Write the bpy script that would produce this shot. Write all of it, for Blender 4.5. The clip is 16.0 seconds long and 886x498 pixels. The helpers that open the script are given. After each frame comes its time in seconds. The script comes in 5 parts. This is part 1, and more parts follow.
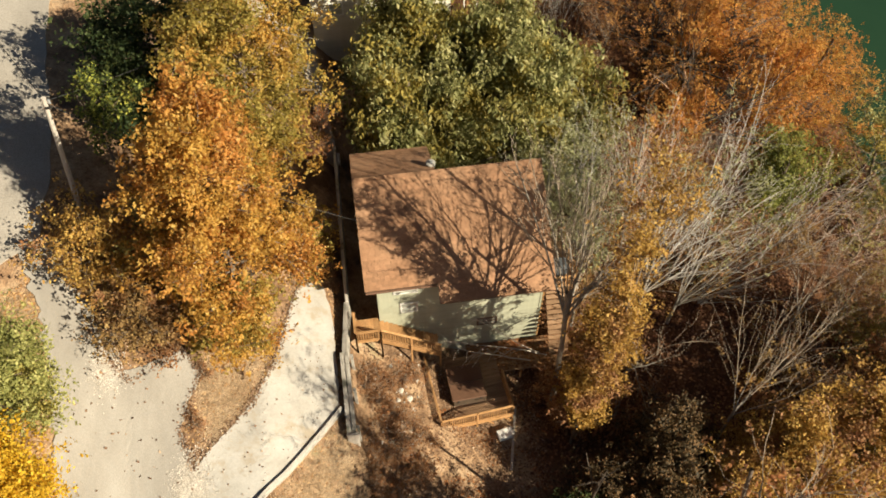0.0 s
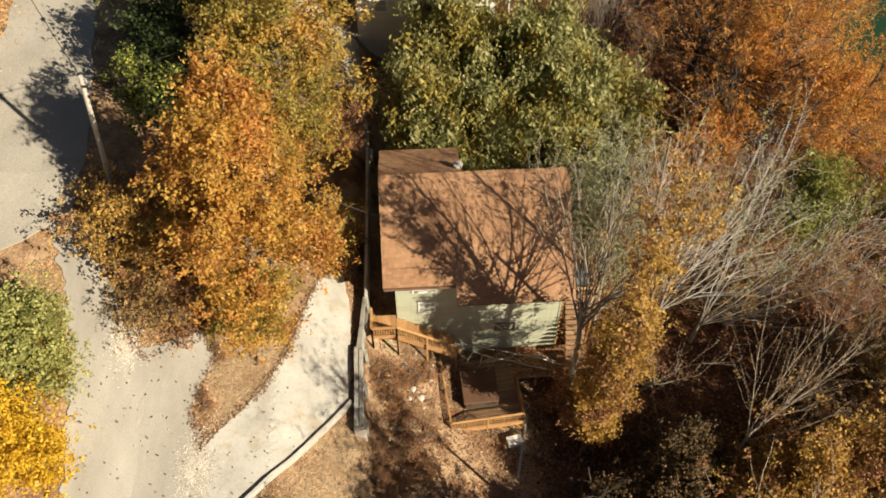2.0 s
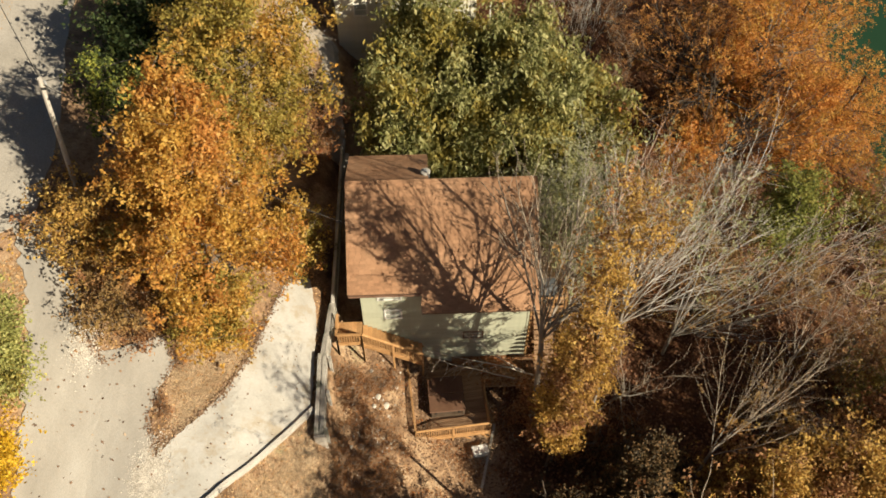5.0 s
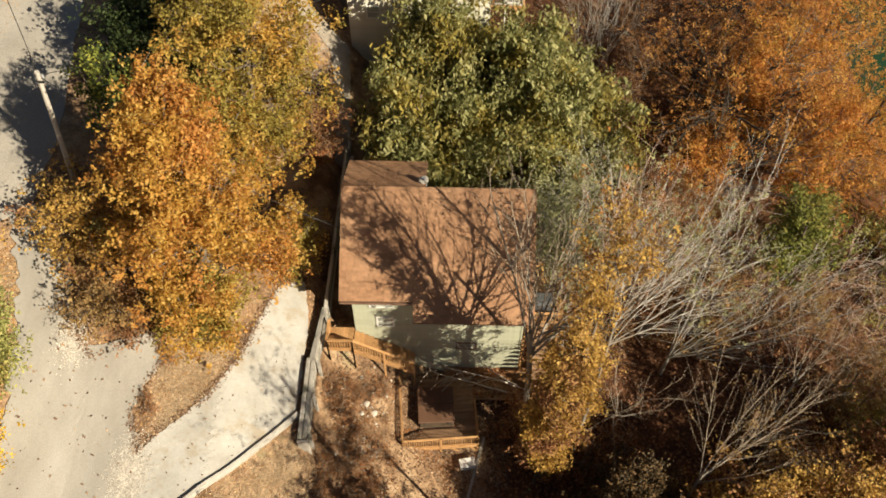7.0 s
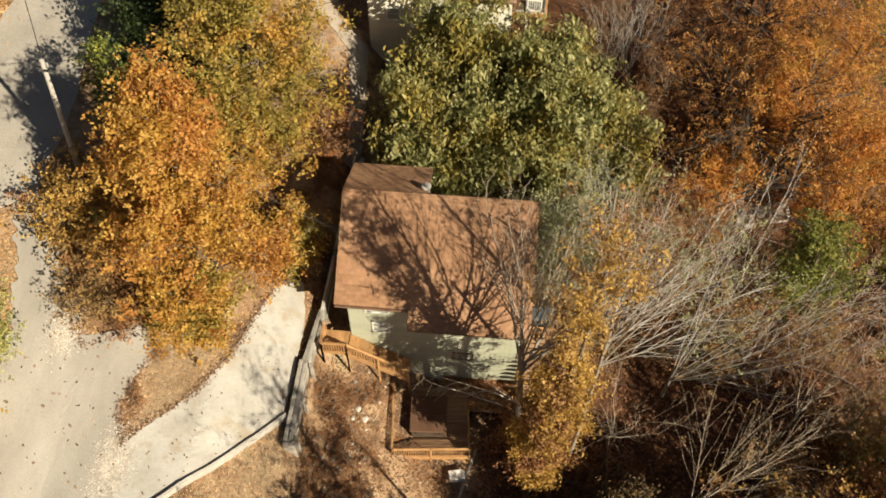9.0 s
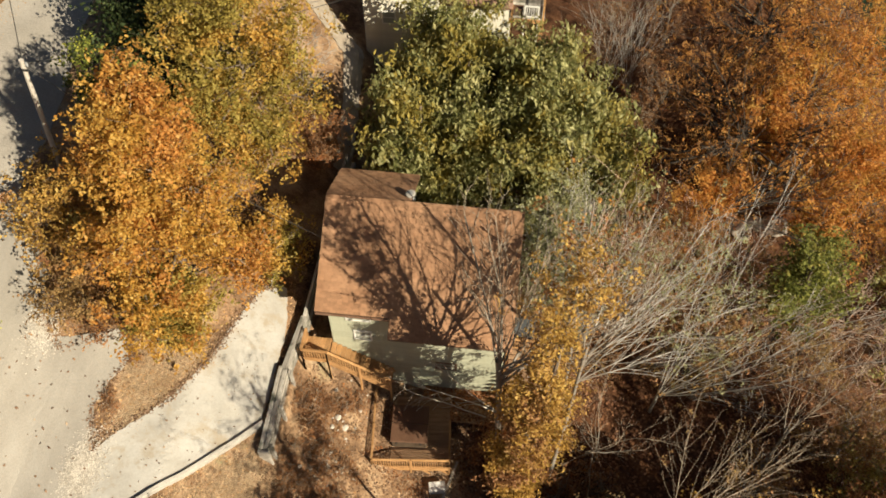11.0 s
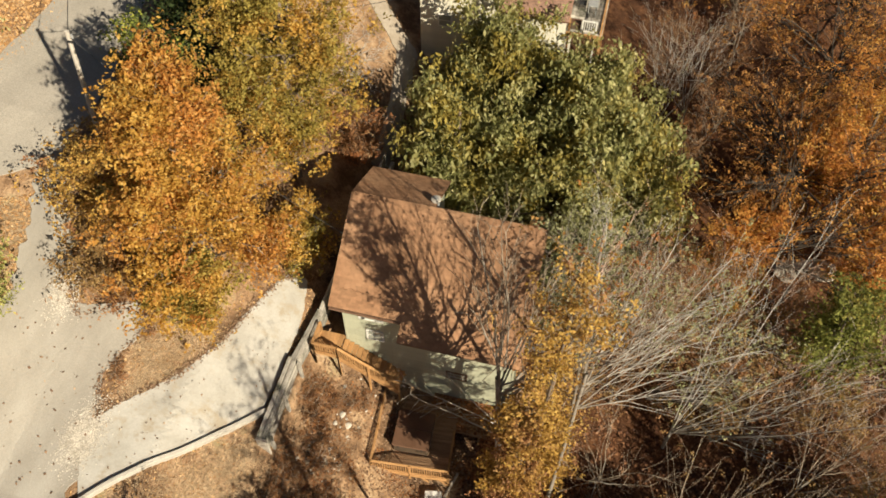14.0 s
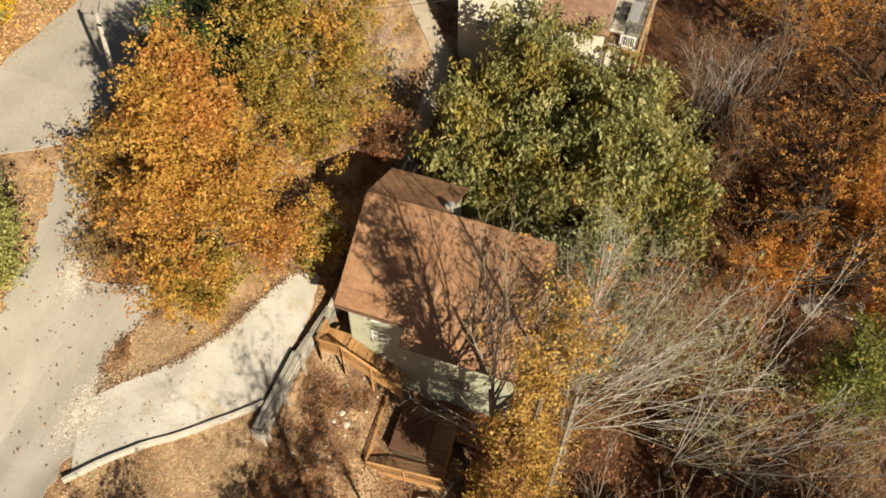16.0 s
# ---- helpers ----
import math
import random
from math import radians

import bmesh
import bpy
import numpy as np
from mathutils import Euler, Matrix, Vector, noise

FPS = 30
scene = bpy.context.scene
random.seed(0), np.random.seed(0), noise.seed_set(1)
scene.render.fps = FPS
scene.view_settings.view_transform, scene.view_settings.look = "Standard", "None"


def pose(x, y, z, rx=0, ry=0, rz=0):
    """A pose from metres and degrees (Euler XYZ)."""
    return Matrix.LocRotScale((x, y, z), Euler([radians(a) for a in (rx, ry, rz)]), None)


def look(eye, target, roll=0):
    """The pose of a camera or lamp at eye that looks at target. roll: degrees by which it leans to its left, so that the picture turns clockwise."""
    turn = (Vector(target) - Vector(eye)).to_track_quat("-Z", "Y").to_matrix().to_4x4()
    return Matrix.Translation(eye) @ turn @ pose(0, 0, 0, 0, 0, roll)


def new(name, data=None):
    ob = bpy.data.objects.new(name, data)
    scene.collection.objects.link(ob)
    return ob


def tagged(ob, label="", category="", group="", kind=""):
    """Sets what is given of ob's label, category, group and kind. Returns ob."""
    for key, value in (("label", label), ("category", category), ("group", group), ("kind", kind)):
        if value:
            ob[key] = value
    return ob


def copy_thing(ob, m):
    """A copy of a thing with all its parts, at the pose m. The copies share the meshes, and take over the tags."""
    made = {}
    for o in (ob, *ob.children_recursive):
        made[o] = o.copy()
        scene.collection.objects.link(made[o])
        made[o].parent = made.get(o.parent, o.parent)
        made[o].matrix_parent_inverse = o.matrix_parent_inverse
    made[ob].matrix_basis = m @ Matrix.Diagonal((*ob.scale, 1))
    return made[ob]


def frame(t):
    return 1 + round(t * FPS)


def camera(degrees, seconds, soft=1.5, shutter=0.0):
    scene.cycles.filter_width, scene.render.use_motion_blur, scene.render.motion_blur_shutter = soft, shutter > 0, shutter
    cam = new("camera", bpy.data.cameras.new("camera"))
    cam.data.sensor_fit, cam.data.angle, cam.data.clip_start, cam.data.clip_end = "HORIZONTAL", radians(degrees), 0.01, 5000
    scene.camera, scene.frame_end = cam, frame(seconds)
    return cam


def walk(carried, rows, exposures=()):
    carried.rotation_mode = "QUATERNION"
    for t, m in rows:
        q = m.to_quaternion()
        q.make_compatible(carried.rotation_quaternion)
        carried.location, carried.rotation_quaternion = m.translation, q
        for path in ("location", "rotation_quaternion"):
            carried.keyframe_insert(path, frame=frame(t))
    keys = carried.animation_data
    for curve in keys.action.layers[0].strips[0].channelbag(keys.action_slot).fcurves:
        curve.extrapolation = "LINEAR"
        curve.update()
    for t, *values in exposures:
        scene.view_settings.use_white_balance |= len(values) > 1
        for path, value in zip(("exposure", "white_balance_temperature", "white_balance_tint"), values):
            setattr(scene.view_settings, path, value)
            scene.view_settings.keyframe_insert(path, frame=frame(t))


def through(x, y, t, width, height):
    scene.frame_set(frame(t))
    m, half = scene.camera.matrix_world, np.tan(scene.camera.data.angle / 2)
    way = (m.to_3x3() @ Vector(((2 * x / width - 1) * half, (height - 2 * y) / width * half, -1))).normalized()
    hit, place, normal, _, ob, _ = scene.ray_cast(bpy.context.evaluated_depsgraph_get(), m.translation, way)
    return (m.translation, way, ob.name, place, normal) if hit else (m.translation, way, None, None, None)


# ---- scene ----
cam = camera(55.5, 16.0, soft=1.75)
METRES, EYE, TILT, LEAN, TURN = 13.7, 36.0, -61.29, -6.09, 0.0  # the drone's way: length, height, and its level
ROWS = [
    (0.0, 0.0, 0.0, 0.0, 1.3, 7.29, 10.19),
    (0.5, 0.0234, -0.0001, -0.0026, 2.08, 7.44, 8.85),
    (1.0, 0.0467, 0.0004, -0.0066, 2.91, 7.58, 7.44),
    (1.5, 0.0704, 0.001, -0.0093, 3.63, 7.68, 6.2),
    (2.0, 0.0961, 0.002, -0.0128, 3.9, 7.73, 5.74),
    (2.5, 0.1213, 0.004, -0.0149, 3.95, 7.77, 5.65),
    (3.0, 0.1478, 0.008, -0.0156, 3.95, 7.79, 5.64),
    (3.5, 0.1748, 0.0129, -0.0144, 3.94, 7.8, 5.62),
    (4.0, 0.2037, 0.0178, -0.0115, 3.94, 7.83, 5.59),
    (6.5, 0.3504, 0.0626, 0.0321, 5.48, 7.8, 2.45),
    (7.0, 0.3833, 0.0743, 0.0405, 5.8, 7.84, 1.82),
    (7.5, 0.4161, 0.0857, 0.048, 6.31, 7.85, 0.88),
    (8.0, 0.4467, 0.0983, 0.0554, 6.77, 7.88, -0.01),
    (10.5, 0.597, 0.1725, 0.1029, 8.47, 7.96, -2.82),
    (11.0, 0.6205, 0.1852, 0.1107, 8.51, 8.0, -2.94),
    (11.5, 0.644, 0.196, 0.1167, 8.9, 8.02, -3.67),
    (12.0, 0.6683, 0.2061, 0.1216, 9.72, 8.0, -5.15),
    (12.5, 0.695, 0.216, 0.1266, 10.41, 7.97, -6.38),
    (13.0, 0.7231, 0.2261, 0.1335, 11.05, 7.92, -7.45),
    (13.5, 0.7534, 0.2368, 0.1413, 11.65, 7.88, -8.53),
    (14.0, 0.7865, 0.2469, 0.1531, 12.27, 7.79, -9.62),
    (14.5, 0.8191, 0.2581, 0.1661, 12.89, 7.71, -10.78),
    (15.0, 0.8518, 0.2711, 0.1792, 13.59, 7.58, -11.96),
    (15.5, 0.8831, 0.2855, 0.1928, 14.3, 7.49, -13.22),
    (16.0, 0.9114, 0.2978, 0.2038, 15.02, 7.32, -14.45),
]
walk(cam, [(t, pose(0, 0, EYE, TILT, LEAN, TURN) @ pose(METRES * x, METRES * y, METRES * z, 90 + pitch, roll, yaw)) for t, x, y, z, yaw, pitch, roll in ROWS], exposures=[(0.0, 0.68), (4.0, 0.59), (8.0, 0.58), (12.0, 0.53), (16.0, 0.52)])

# ---- daylight: low clear sun, blue sky ----
SUN = Vector((0.78, -0.63, 0.63)).normalized()
world = bpy.data.worlds.new("sky")
scene.world = world
world.use_nodes = True
wn = world.node_tree.nodes
sky = wn.new("ShaderNodeTexSky")
sky.sky_type, sky.sun_disc = "NISHITA", False
sky.sun_elevation, sky.sun_rotation = math.asin(SUN.z), math.atan2(SUN.x, SUN.y)
world.node_tree.links.new(sky.outputs[0], wn["Background"].inputs[0])
wn["Background"].inputs[1].default_value = 0.027
lamp = new("sun", bpy.data.lights.new("sun", "SUN"))
lamp.data.energy, lamp.data.angle, lamp.data.color = 6.1, radians(0.53), (1.0, 0.876, 0.668)
lamp.matrix_world = look(SUN * 80, (0, 0, 0))


# ---- materials ----
def mat(name, rough=0.8, metal=0.0):
    m = bpy.data.materials.new(name)
    m.use_nodes = True
    b = m.node_tree.nodes["Principled BSDF"]
    b.inputs["Roughness"].default_value, b.inputs["Metallic"].default_value = rough, metal
    b.inputs["Specular IOR Level"].default_value = 0.25
    return m, m.node_tree.nodes, m.node_tree.links, b


def ramp(nodes, stops, interp="LINEAR"):
    r = nodes.new("ShaderNodeValToRGB")
    r.color_ramp.interpolation = interp
    while len(r.color_ramp.elements) < len(stops):
        r.color_ramp.elements.new(0.5)
    for e, (p, c) in zip(r.color_ramp.elements, stops):
        e.position, e.color = p, (*c, 1)
    return r


def noise_tex(nodes, links, coord, scale, detail=4.0, rough=0.6, stretch=None):
    n = nodes.new("ShaderNodeTexNoise")
    n.inputs["Scale"].default_value, n.inputs["Detail"].default_value, n.inputs["Roughness"].default_value = scale, detail, rough
    if stretch:
        mp = nodes.new("ShaderNodeMapping")
        mp.inputs["Scale"].default_value = stretch
        links.new(coord, mp.inputs["Vector"])
        coord = mp.outputs[0]
    links.new(coord, n.inputs["Vector"])
    return n.outputs["Fac"]


def blend(nodes, links, fac, a, b, mode="MIX"):
    m = nodes.new("ShaderNodeMix")
    m.data_type, m.blend_type = "RGBA", mode
    for sock, v in ((m.inputs[0], fac), (m.inputs[6], a), (m.inputs[7], b)):
        if isinstance(v, (int, float)):
            sock.default_value = v
        elif isinstance(v, tuple):
            sock.default_value = (*v, 1)
        else:
            links.new(v, sock)
    return m.outputs[2]


def bump(nodes, links, height, bsdf, strength=0.4, distance=0.02):
    b = nodes.new("ShaderNodeBump")
    b.inputs["Strength"].default_value, b.inputs["Distance"].default_value = strength, distance
    links.new(height, b.inputs["Height"])
    links.new(b.outputs[0], bsdf.inputs["Normal"])


def surface(name, stops, scale, fine=None, rough=0.8, depth=0.02, stretch=None, per_piece=0.0, stain=None, metal=0.0, grit=0.8):
    """Two scales of variation: broad patches through the ramp, fine grain over it, and a relief."""
    m, n, l, b = mat(name, rough, metal)
    c = n.new("ShaderNodeTexCoord").outputs["Object"]
    broad = noise_tex(n, l, c, scale, 5, 0.62, stretch)
    r = ramp(n, stops)
    l.new(broad, r.inputs[0])
    col = r.outputs[0]
    grain = noise_tex(n, l, c, fine or scale * 12, 3, 0.7, stretch)
    g = ramp(n, [(0.25, (0.62, 0.62, 0.62)), (0.75, (1.25, 1.25, 1.25))])
    l.new(grain, g.inputs[0])
    col = blend(n, l, grit, col, g.outputs[0], "MULTIPLY")
    if stain:
        s = ramp(n, [(0.52, (0, 0, 0)), (0.66, (1, 1, 1))])
        l.new(noise_tex(n, l, c, stain[0], 4, 0.7), s.inputs[0])
        col = blend(n, l, s.outputs[0], col, stain[1])
    if per_piece:
        info = n.new("ShaderNodeObjectInfo")
        isl = n.new("ShaderNodeNewGeometry")
        add = n.new("ShaderNodeMath")
        add.operation = "ADD"
        l.new(info.outputs["Random"], add.inputs[0])
        l.new(isl.outputs["Random Per Island"], add.inputs[1])
        frac = n.new("ShaderNodeMath")
        frac.operation = "FRACT"
        l.new(add.outputs[0], frac.inputs[0])
        v = ramp(n, [(0, (1 - per_piece,) * 3), (1, (1 + per_piece,) * 3)])
        l.new(frac.outputs[0], v.inputs[0])
        col = blend(n, l, 1.0, col, v.outputs[0], "MULTIPLY")
    l.new(col, b.inputs["Base Color"])
    bump(n, l, grain, b, 0.5, depth)
    return m


def leafy(name, stops, patch=None, through=0.36, patch_scale=0.35, patch_from=0.5, gain=1.0):
    """Leaves: every leaf its own shade from the ramp, whole boughs turned towards another one."""
    m, n, l, b = mat(name, 0.6)
    isl = n.new("ShaderNodeNewGeometry").outputs["Random Per Island"]
    r = ramp(n, stops)
    l.new(isl, r.inputs[0])
    col = r.outputs[0]
    c = n.new("ShaderNodeTexCoord").outputs["Object"]
    if patch:
        r2 = ramp(n, patch)
        l.new(isl, r2.inputs[0])
        f = ramp(n, [(patch_from - 0.06, (0, 0, 0)), (patch_from + 0.06, (1, 1, 1))])
        l.new(noise_tex(n, l, c, patch_scale, 2, 0.6), f.inputs[0])
        col = blend(n, l, f.outputs[0], col, r2.outputs[0])
    l.new(col, b.inputs["Base Color"])
    t = n.new("ShaderNodeBsdfTranslucent")
    l.new(col, t.inputs[0])
    mix = n.new("ShaderNodeMixShader")
    mix.inputs[0].default_value = through
    l.new(b.outputs[0], mix.inputs[1])
    l.new(t.outputs[0], mix.inputs[2])
    l.new(mix.outputs[0], n["Material Output"].inputs[0])
    return m


def glassy(name, tint):
    m, n, l, b = mat(name, 0.08)
    b.inputs["Base Color"].default_value = (*tint, 1)
    b.inputs["Specular IOR Level"].default_value = 0.8
    return m


GRAVEL = surface("grey gravel", [(0.3, (0.266, 0.247, 0.214)), (0.5, (0.328, 0.306, 0.268)), (0.7, (0.38, 0.361, 0.323))], 0.3, 20, 0.95, 0.012, stretch=(1.6, 0.5, 1), grit=0.5)
ROAD = surface("pale worn road", [(0.3, (0.301, 0.277, 0.235)), (0.7, (0.376, 0.348, 0.305))], 0.25, 14, 0.9, 0.01)
CONCRETE = surface("pale concrete", [(0.3, (0.35, 0.33, 0.288)), (0.5, (0.42, 0.404, 0.365)), (0.7, (0.48, 0.465, 0.428))], 0.5, 9, 0.85, 0.012, stain=(0.8, (0.36, 0.315, 0.245)), grit=0.3)
PATH = surface("trodden dirt path", [(0.3, (0.3, 0.25, 0.19)), (0.7, (0.45, 0.4, 0.33))], 0.6, 14, 0.95, 0.012)
KERB = surface("kerb concrete", [(0.3, (0.36, 0.34, 0.3)), (0.7, (0.48, 0.45, 0.4))], 1.2, 14, 0.85, 0.01)
SHINGLE = surface("brown shingles", [(0.3, (0.265, 0.143, 0.078)), (0.5, (0.325, 0.183, 0.103)), (0.7, (0.38, 0.225, 0.13))], 0.35, 30, 0.9, 0.008, per_piece=0.16)
SHINGLE_FAR = surface("dusty brown shingles", [(0.3, (0.24, 0.14, 0.1)), (0.7, (0.31, 0.2, 0.15))], 0.5, 24, 0.9, 0.01, per_piece=0.14)
SIDING = surface("sage green siding", [(0.3, (0.385, 0.4, 0.295)), (0.7, (0.465, 0.475, 0.36))], 0.9, 20, 0.6, 0.004, stretch=(0.3, 1, 2), per_piece=0.06)
CREAM = surface("cream siding", [(0.3, (0.6, 0.575, 0.47)), (0.7, (0.7, 0.675, 0.57))], 0.8, 18, 0.65, 0.004, per_piece=0.05)
FASCIA = surface("brown painted fascia", [(0.3, (0.14, 0.08, 0.05)), (0.7, (0.2, 0.12, 0.08))], 2, 30, 0.6, 0.003)
TRIM = surface("white trim paint", [(0.3, (0.68, 0.67, 0.62)), (0.7, (0.78, 0.77, 0.72))], 2, 30, 0.5, 0.002)
TIMBER = surface("honey timber", [(0.3, (0.34, 0.18, 0.07)), (0.7, (0.5, 0.29, 0.13))], 1.4, 18, 0.75, 0.006, stretch=(1, 1, 4), per_piece=0.22)
PLANK = surface("deck plank", [(0.3, (0.26, 0.155, 0.085)), (0.7, (0.42, 0.27, 0.16))], 1.6, 20, 0.8, 0.006, stretch=(0.4, 3, 1), per_piece=0.25)
# dark blotches: weather stain, strengthened to imitate branch shadows on the wall
GREYWOOD = surface("weathered grey timber", [(0.3, (0.2, 0.18, 0.15)), (0.5, (0.38, 0.355, 0.31)), (0.7, (0.55, 0.52, 0.46))], 1.1, 12, 0.9, 0.012, stretch=(3, 0.4, 2), per_piece=0.28, stain=(0.9, (0.12, 0.12, 0.09)))
POLEWOOD = surface("bleached pole wood", [(0.3, (0.4, 0.36, 0.3)), (0.7, (0.55, 0.51, 0.45))], 1.5, 18, 0.9, 0.01, stretch=(3, 3, 0.3))
BARK = surface("grey brown bark", [(0.3, (0.12, 0.09, 0.065)), (0.7, (0.23, 0.19, 0.15))], 1.6, 14, 0.95, 0.03, stretch=(2, 2, 0.4))
DARKBARK = surface("dark wet bark", [(0.3, (0.045, 0.034, 0.026)), (0.7, (0.1, 0.08, 0.062))], 1.6, 14, 0.95, 0.03, stretch=(2, 2, 0.4))
PALEBARK = surface("pale grey bark", [(0.3, (0.285, 0.26, 0.22)), (0.7, (0.44, 0.41, 0.365))], 1.6, 12, 0.9, 0.02, stretch=(2, 2, 0.5))
GREYBARK = surface("smooth grey bark", [(0.3, (0.19, 0.165, 0.135)), (0.7, (0.33, 0.295, 0.25))], 1.6, 12, 0.9, 0.02, stretch=(2, 2, 0.5))
BLEACH = surface("sun bleached deadwood", [(0.3, (0.48, 0.43, 0.37)), (0.7, (0.64, 0.59, 0.52))], 0.8, 9, 0.9, 0.01)
TWIG = surface("bleached twigs", [(0.3, (0.31, 0.285, 0.25)), (0.7, (0.46, 0.435, 0.395))], 0.6, 6, 0.9, 0.01, per_piece=0.3)
ROSETWIG = surface("rosy brown twigs", [(0.3, (0.42, 0.295, 0.225)), (0.7, (0.57, 0.43, 0.345))], 0.6, 6, 0.9, 0.01, per_piece=0.3)
BRUSH = surface("brown twigs", [(0.3, (0.22, 0.17, 0.125)), (0.7, (0.36, 0.3, 0.23))], 0.6, 6, 0.9, 0.01, per_piece=0.3)
COVER = surface("brown vinyl cover", [(0.3, (0.105, 0.056, 0.034)), (0.7, (0.15, 0.083, 0.052))], 1.2, 22, 0.55, 0.006)
CABINET = surface("dark tub cabinet", [(0.3, (0.07, 0.05, 0.035)), (0.7, (0.11, 0.08, 0.055))], 2, 20, 0.6, 0.004)
GREYMETAL = surface("grey enamelled metal", [(0.3, (0.28, 0.29, 0.29)), (0.7, (0.36, 0.37, 0.37))], 2, 20, 0.45, 0.002)
DARKMETAL = surface("black metal", [(0.3, (0.03, 0.03, 0.03)), (0.7, (0.05, 0.05, 0.048))], 2, 20, 0.5, 0.002)
# blue grey cover, its colour lowered to hold the shade of the trees
TARP = surface("blue grey vinyl darkened for tree shade", [(0.3, (0.055, 0.06, 0.066)), (0.7, (0.1, 0.108, 0.115))], 1.2, 18, 0.6, 0.01)
WHITE = surface("white plastic", [(0.3, (0.7, 0.7, 0.68)), (0.7, (0.82, 0.82, 0.8))], 2, 20, 0.45, 0.002)
STONE = surface("pale field stone", [(0.3, (0.4, 0.36, 0.3)), (0.7, (0.6, 0.56, 0.49))], 2.5, 18, 0.9, 0.02, per_piece=0.2)
STRAW = surface("dry straw grass", [(0.3, (0.44, 0.31, 0.18)), (0.7, (0.6, 0.46, 0.3))], 0.5, 9, 0.9, 0.01, per_piece=0.35)
PANE = glassy("window glass over a pale blind", (0.36, 0.38, 0.33))


def ground_material():
    m, n, l, b = mat("leaf littered ground", 0.95)
    c = n.new("ShaderNodeTexCoord").outputs["Object"]
    r = ramp(n, [(0.28, (0.07, 0.042, 0.025)), (0.42, (0.16, 0.1, 0.058)), (0.5, (0.265, 0.17, 0.1)), (0.6, (0.38, 0.27, 0.168)), (0.74, (0.5, 0.395, 0.275))])
    l.new(noise_tex(n, l, c, 0.42, 7, 0.72), r.inputs[0])
    v = n.new("ShaderNodeTexVoronoi")
    v.inputs["Scale"].default_value = 10.0
    l.new(c, v.inputs["Vector"])
    leaf = ramp(n, [(0.0, (0.62, 0.56, 0.5)), (0.35, (0.88, 0.84, 0.8)), (0.7, (1.12, 1.07, 1.0)), (1.0, (1.35, 1.25, 1.1))])
    sep = n.new("ShaderNodeSeparateColor")
    l.new(v.outputs["Color"], sep.inputs[0])
    l.new(sep.outputs[0], leaf.inputs[0])
    col = blend(n, l, 0.55, r.outputs[0], leaf.outputs[0], "MULTIPLY")
    g = ramp(n, [(0.6, (0, 0, 0)), (0.72, (1, 1, 1))])
    l.new(noise_tex(n, l, c, 0.21, 5, 0.7), g.inputs[0])
    col = blend(n, l, g.outputs[0], col, (0.12, 0.13, 0.05))
    # red brown leaf floor of the lake side, darkened to stand in for tree shade
    shade_floor = ramp(n, [(0.3, (0.045, 0.022, 0.012)), (0.5, (0.1, 0.046, 0.022)), (0.7, (0.19, 0.095, 0.045))])
    l.new(noise_tex(n, l, c, 0.9, 6, 0.75), shade_floor.inputs[0])
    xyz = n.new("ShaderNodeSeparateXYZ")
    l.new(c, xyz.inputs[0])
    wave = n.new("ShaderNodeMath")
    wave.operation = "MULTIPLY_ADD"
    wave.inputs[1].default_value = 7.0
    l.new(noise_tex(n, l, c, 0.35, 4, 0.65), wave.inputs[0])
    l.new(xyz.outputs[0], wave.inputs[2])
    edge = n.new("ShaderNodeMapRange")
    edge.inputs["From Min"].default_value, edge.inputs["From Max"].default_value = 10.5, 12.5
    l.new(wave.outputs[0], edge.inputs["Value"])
    col = blend(n, l, edge.outputs[0], col, blend(n, l, 0.6, shade_floor.outputs[0], leaf.outputs[0], "MULTIPLY"))
    l.new(col, b.inputs["Base Color"])
    bump(n, l, v.outputs["Distance"], b, 0.6, 0.06)
    return m


def water_material():
    m, n, l, b = mat("green lake water", 0.35)
    c = n.new("ShaderNodeTexCoord").outputs["Object"]
    r = ramp(n, [(0.35, (0.012, 0.036, 0.017)), (0.65, (0.016, 0.046, 0.022))])
    l.new(noise_tex(n, l, c, 0.05, 3), r.inputs[0])
    l.new(r.outputs[0], b.inputs["Base Color"])
    bump(n, l, noise_tex(n, l, c, 1.5, 4), b, 0.15, 0.05)
    return m


GROUND, WATER = ground_material(), water_material()
# leaf colours
C_ORANGE = [(0.0, (0.19, 0.09, 0.028)), (0.3, (0.47, 0.21, 0.048)), (0.7, (0.63, 0.31, 0.075)), (1.0, (0.68, 0.43, 0.15))]
C_GOLD = [(0.0, (0.28, 0.15, 0.03)), (0.4, (0.53, 0.305, 0.06)), (0.8, (0.64, 0.4, 0.09)), (1.0, (0.68, 0.48, 0.15))]
C_OLIVE = [(0.0, (0.17, 0.14, 0.03)), (0.5, (0.34, 0.27, 0.06)), (1.0, (0.5, 0.4, 0.11))]
C_GREEN = [(0.0, (0.13, 0.14, 0.042)), (0.5, (0.285, 0.285, 0.112)), (0.85, (0.44, 0.425, 0.19)), (1.0, (0.56, 0.53, 0.27))]
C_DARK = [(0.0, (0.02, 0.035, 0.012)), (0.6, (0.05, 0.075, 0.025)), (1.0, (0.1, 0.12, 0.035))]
C_RUST = [(0.0, (0.16, 0.062, 0.026)), (0.5, (0.34, 0.13, 0.044)), (1.0, (0.48, 0.2, 0.064))]
C_BROWN = [(0.0, (0.14, 0.058, 0.026)), (0.5, (0.32, 0.155, 0.068)), (1.0, (0.44, 0.26, 0.125))]
C_YELLOW = [(0.0, (0.45, 0.26, 0.02)), (0.5, (0.66, 0.42, 0.03)), (1.0, (0.75, 0.54, 0.06))]
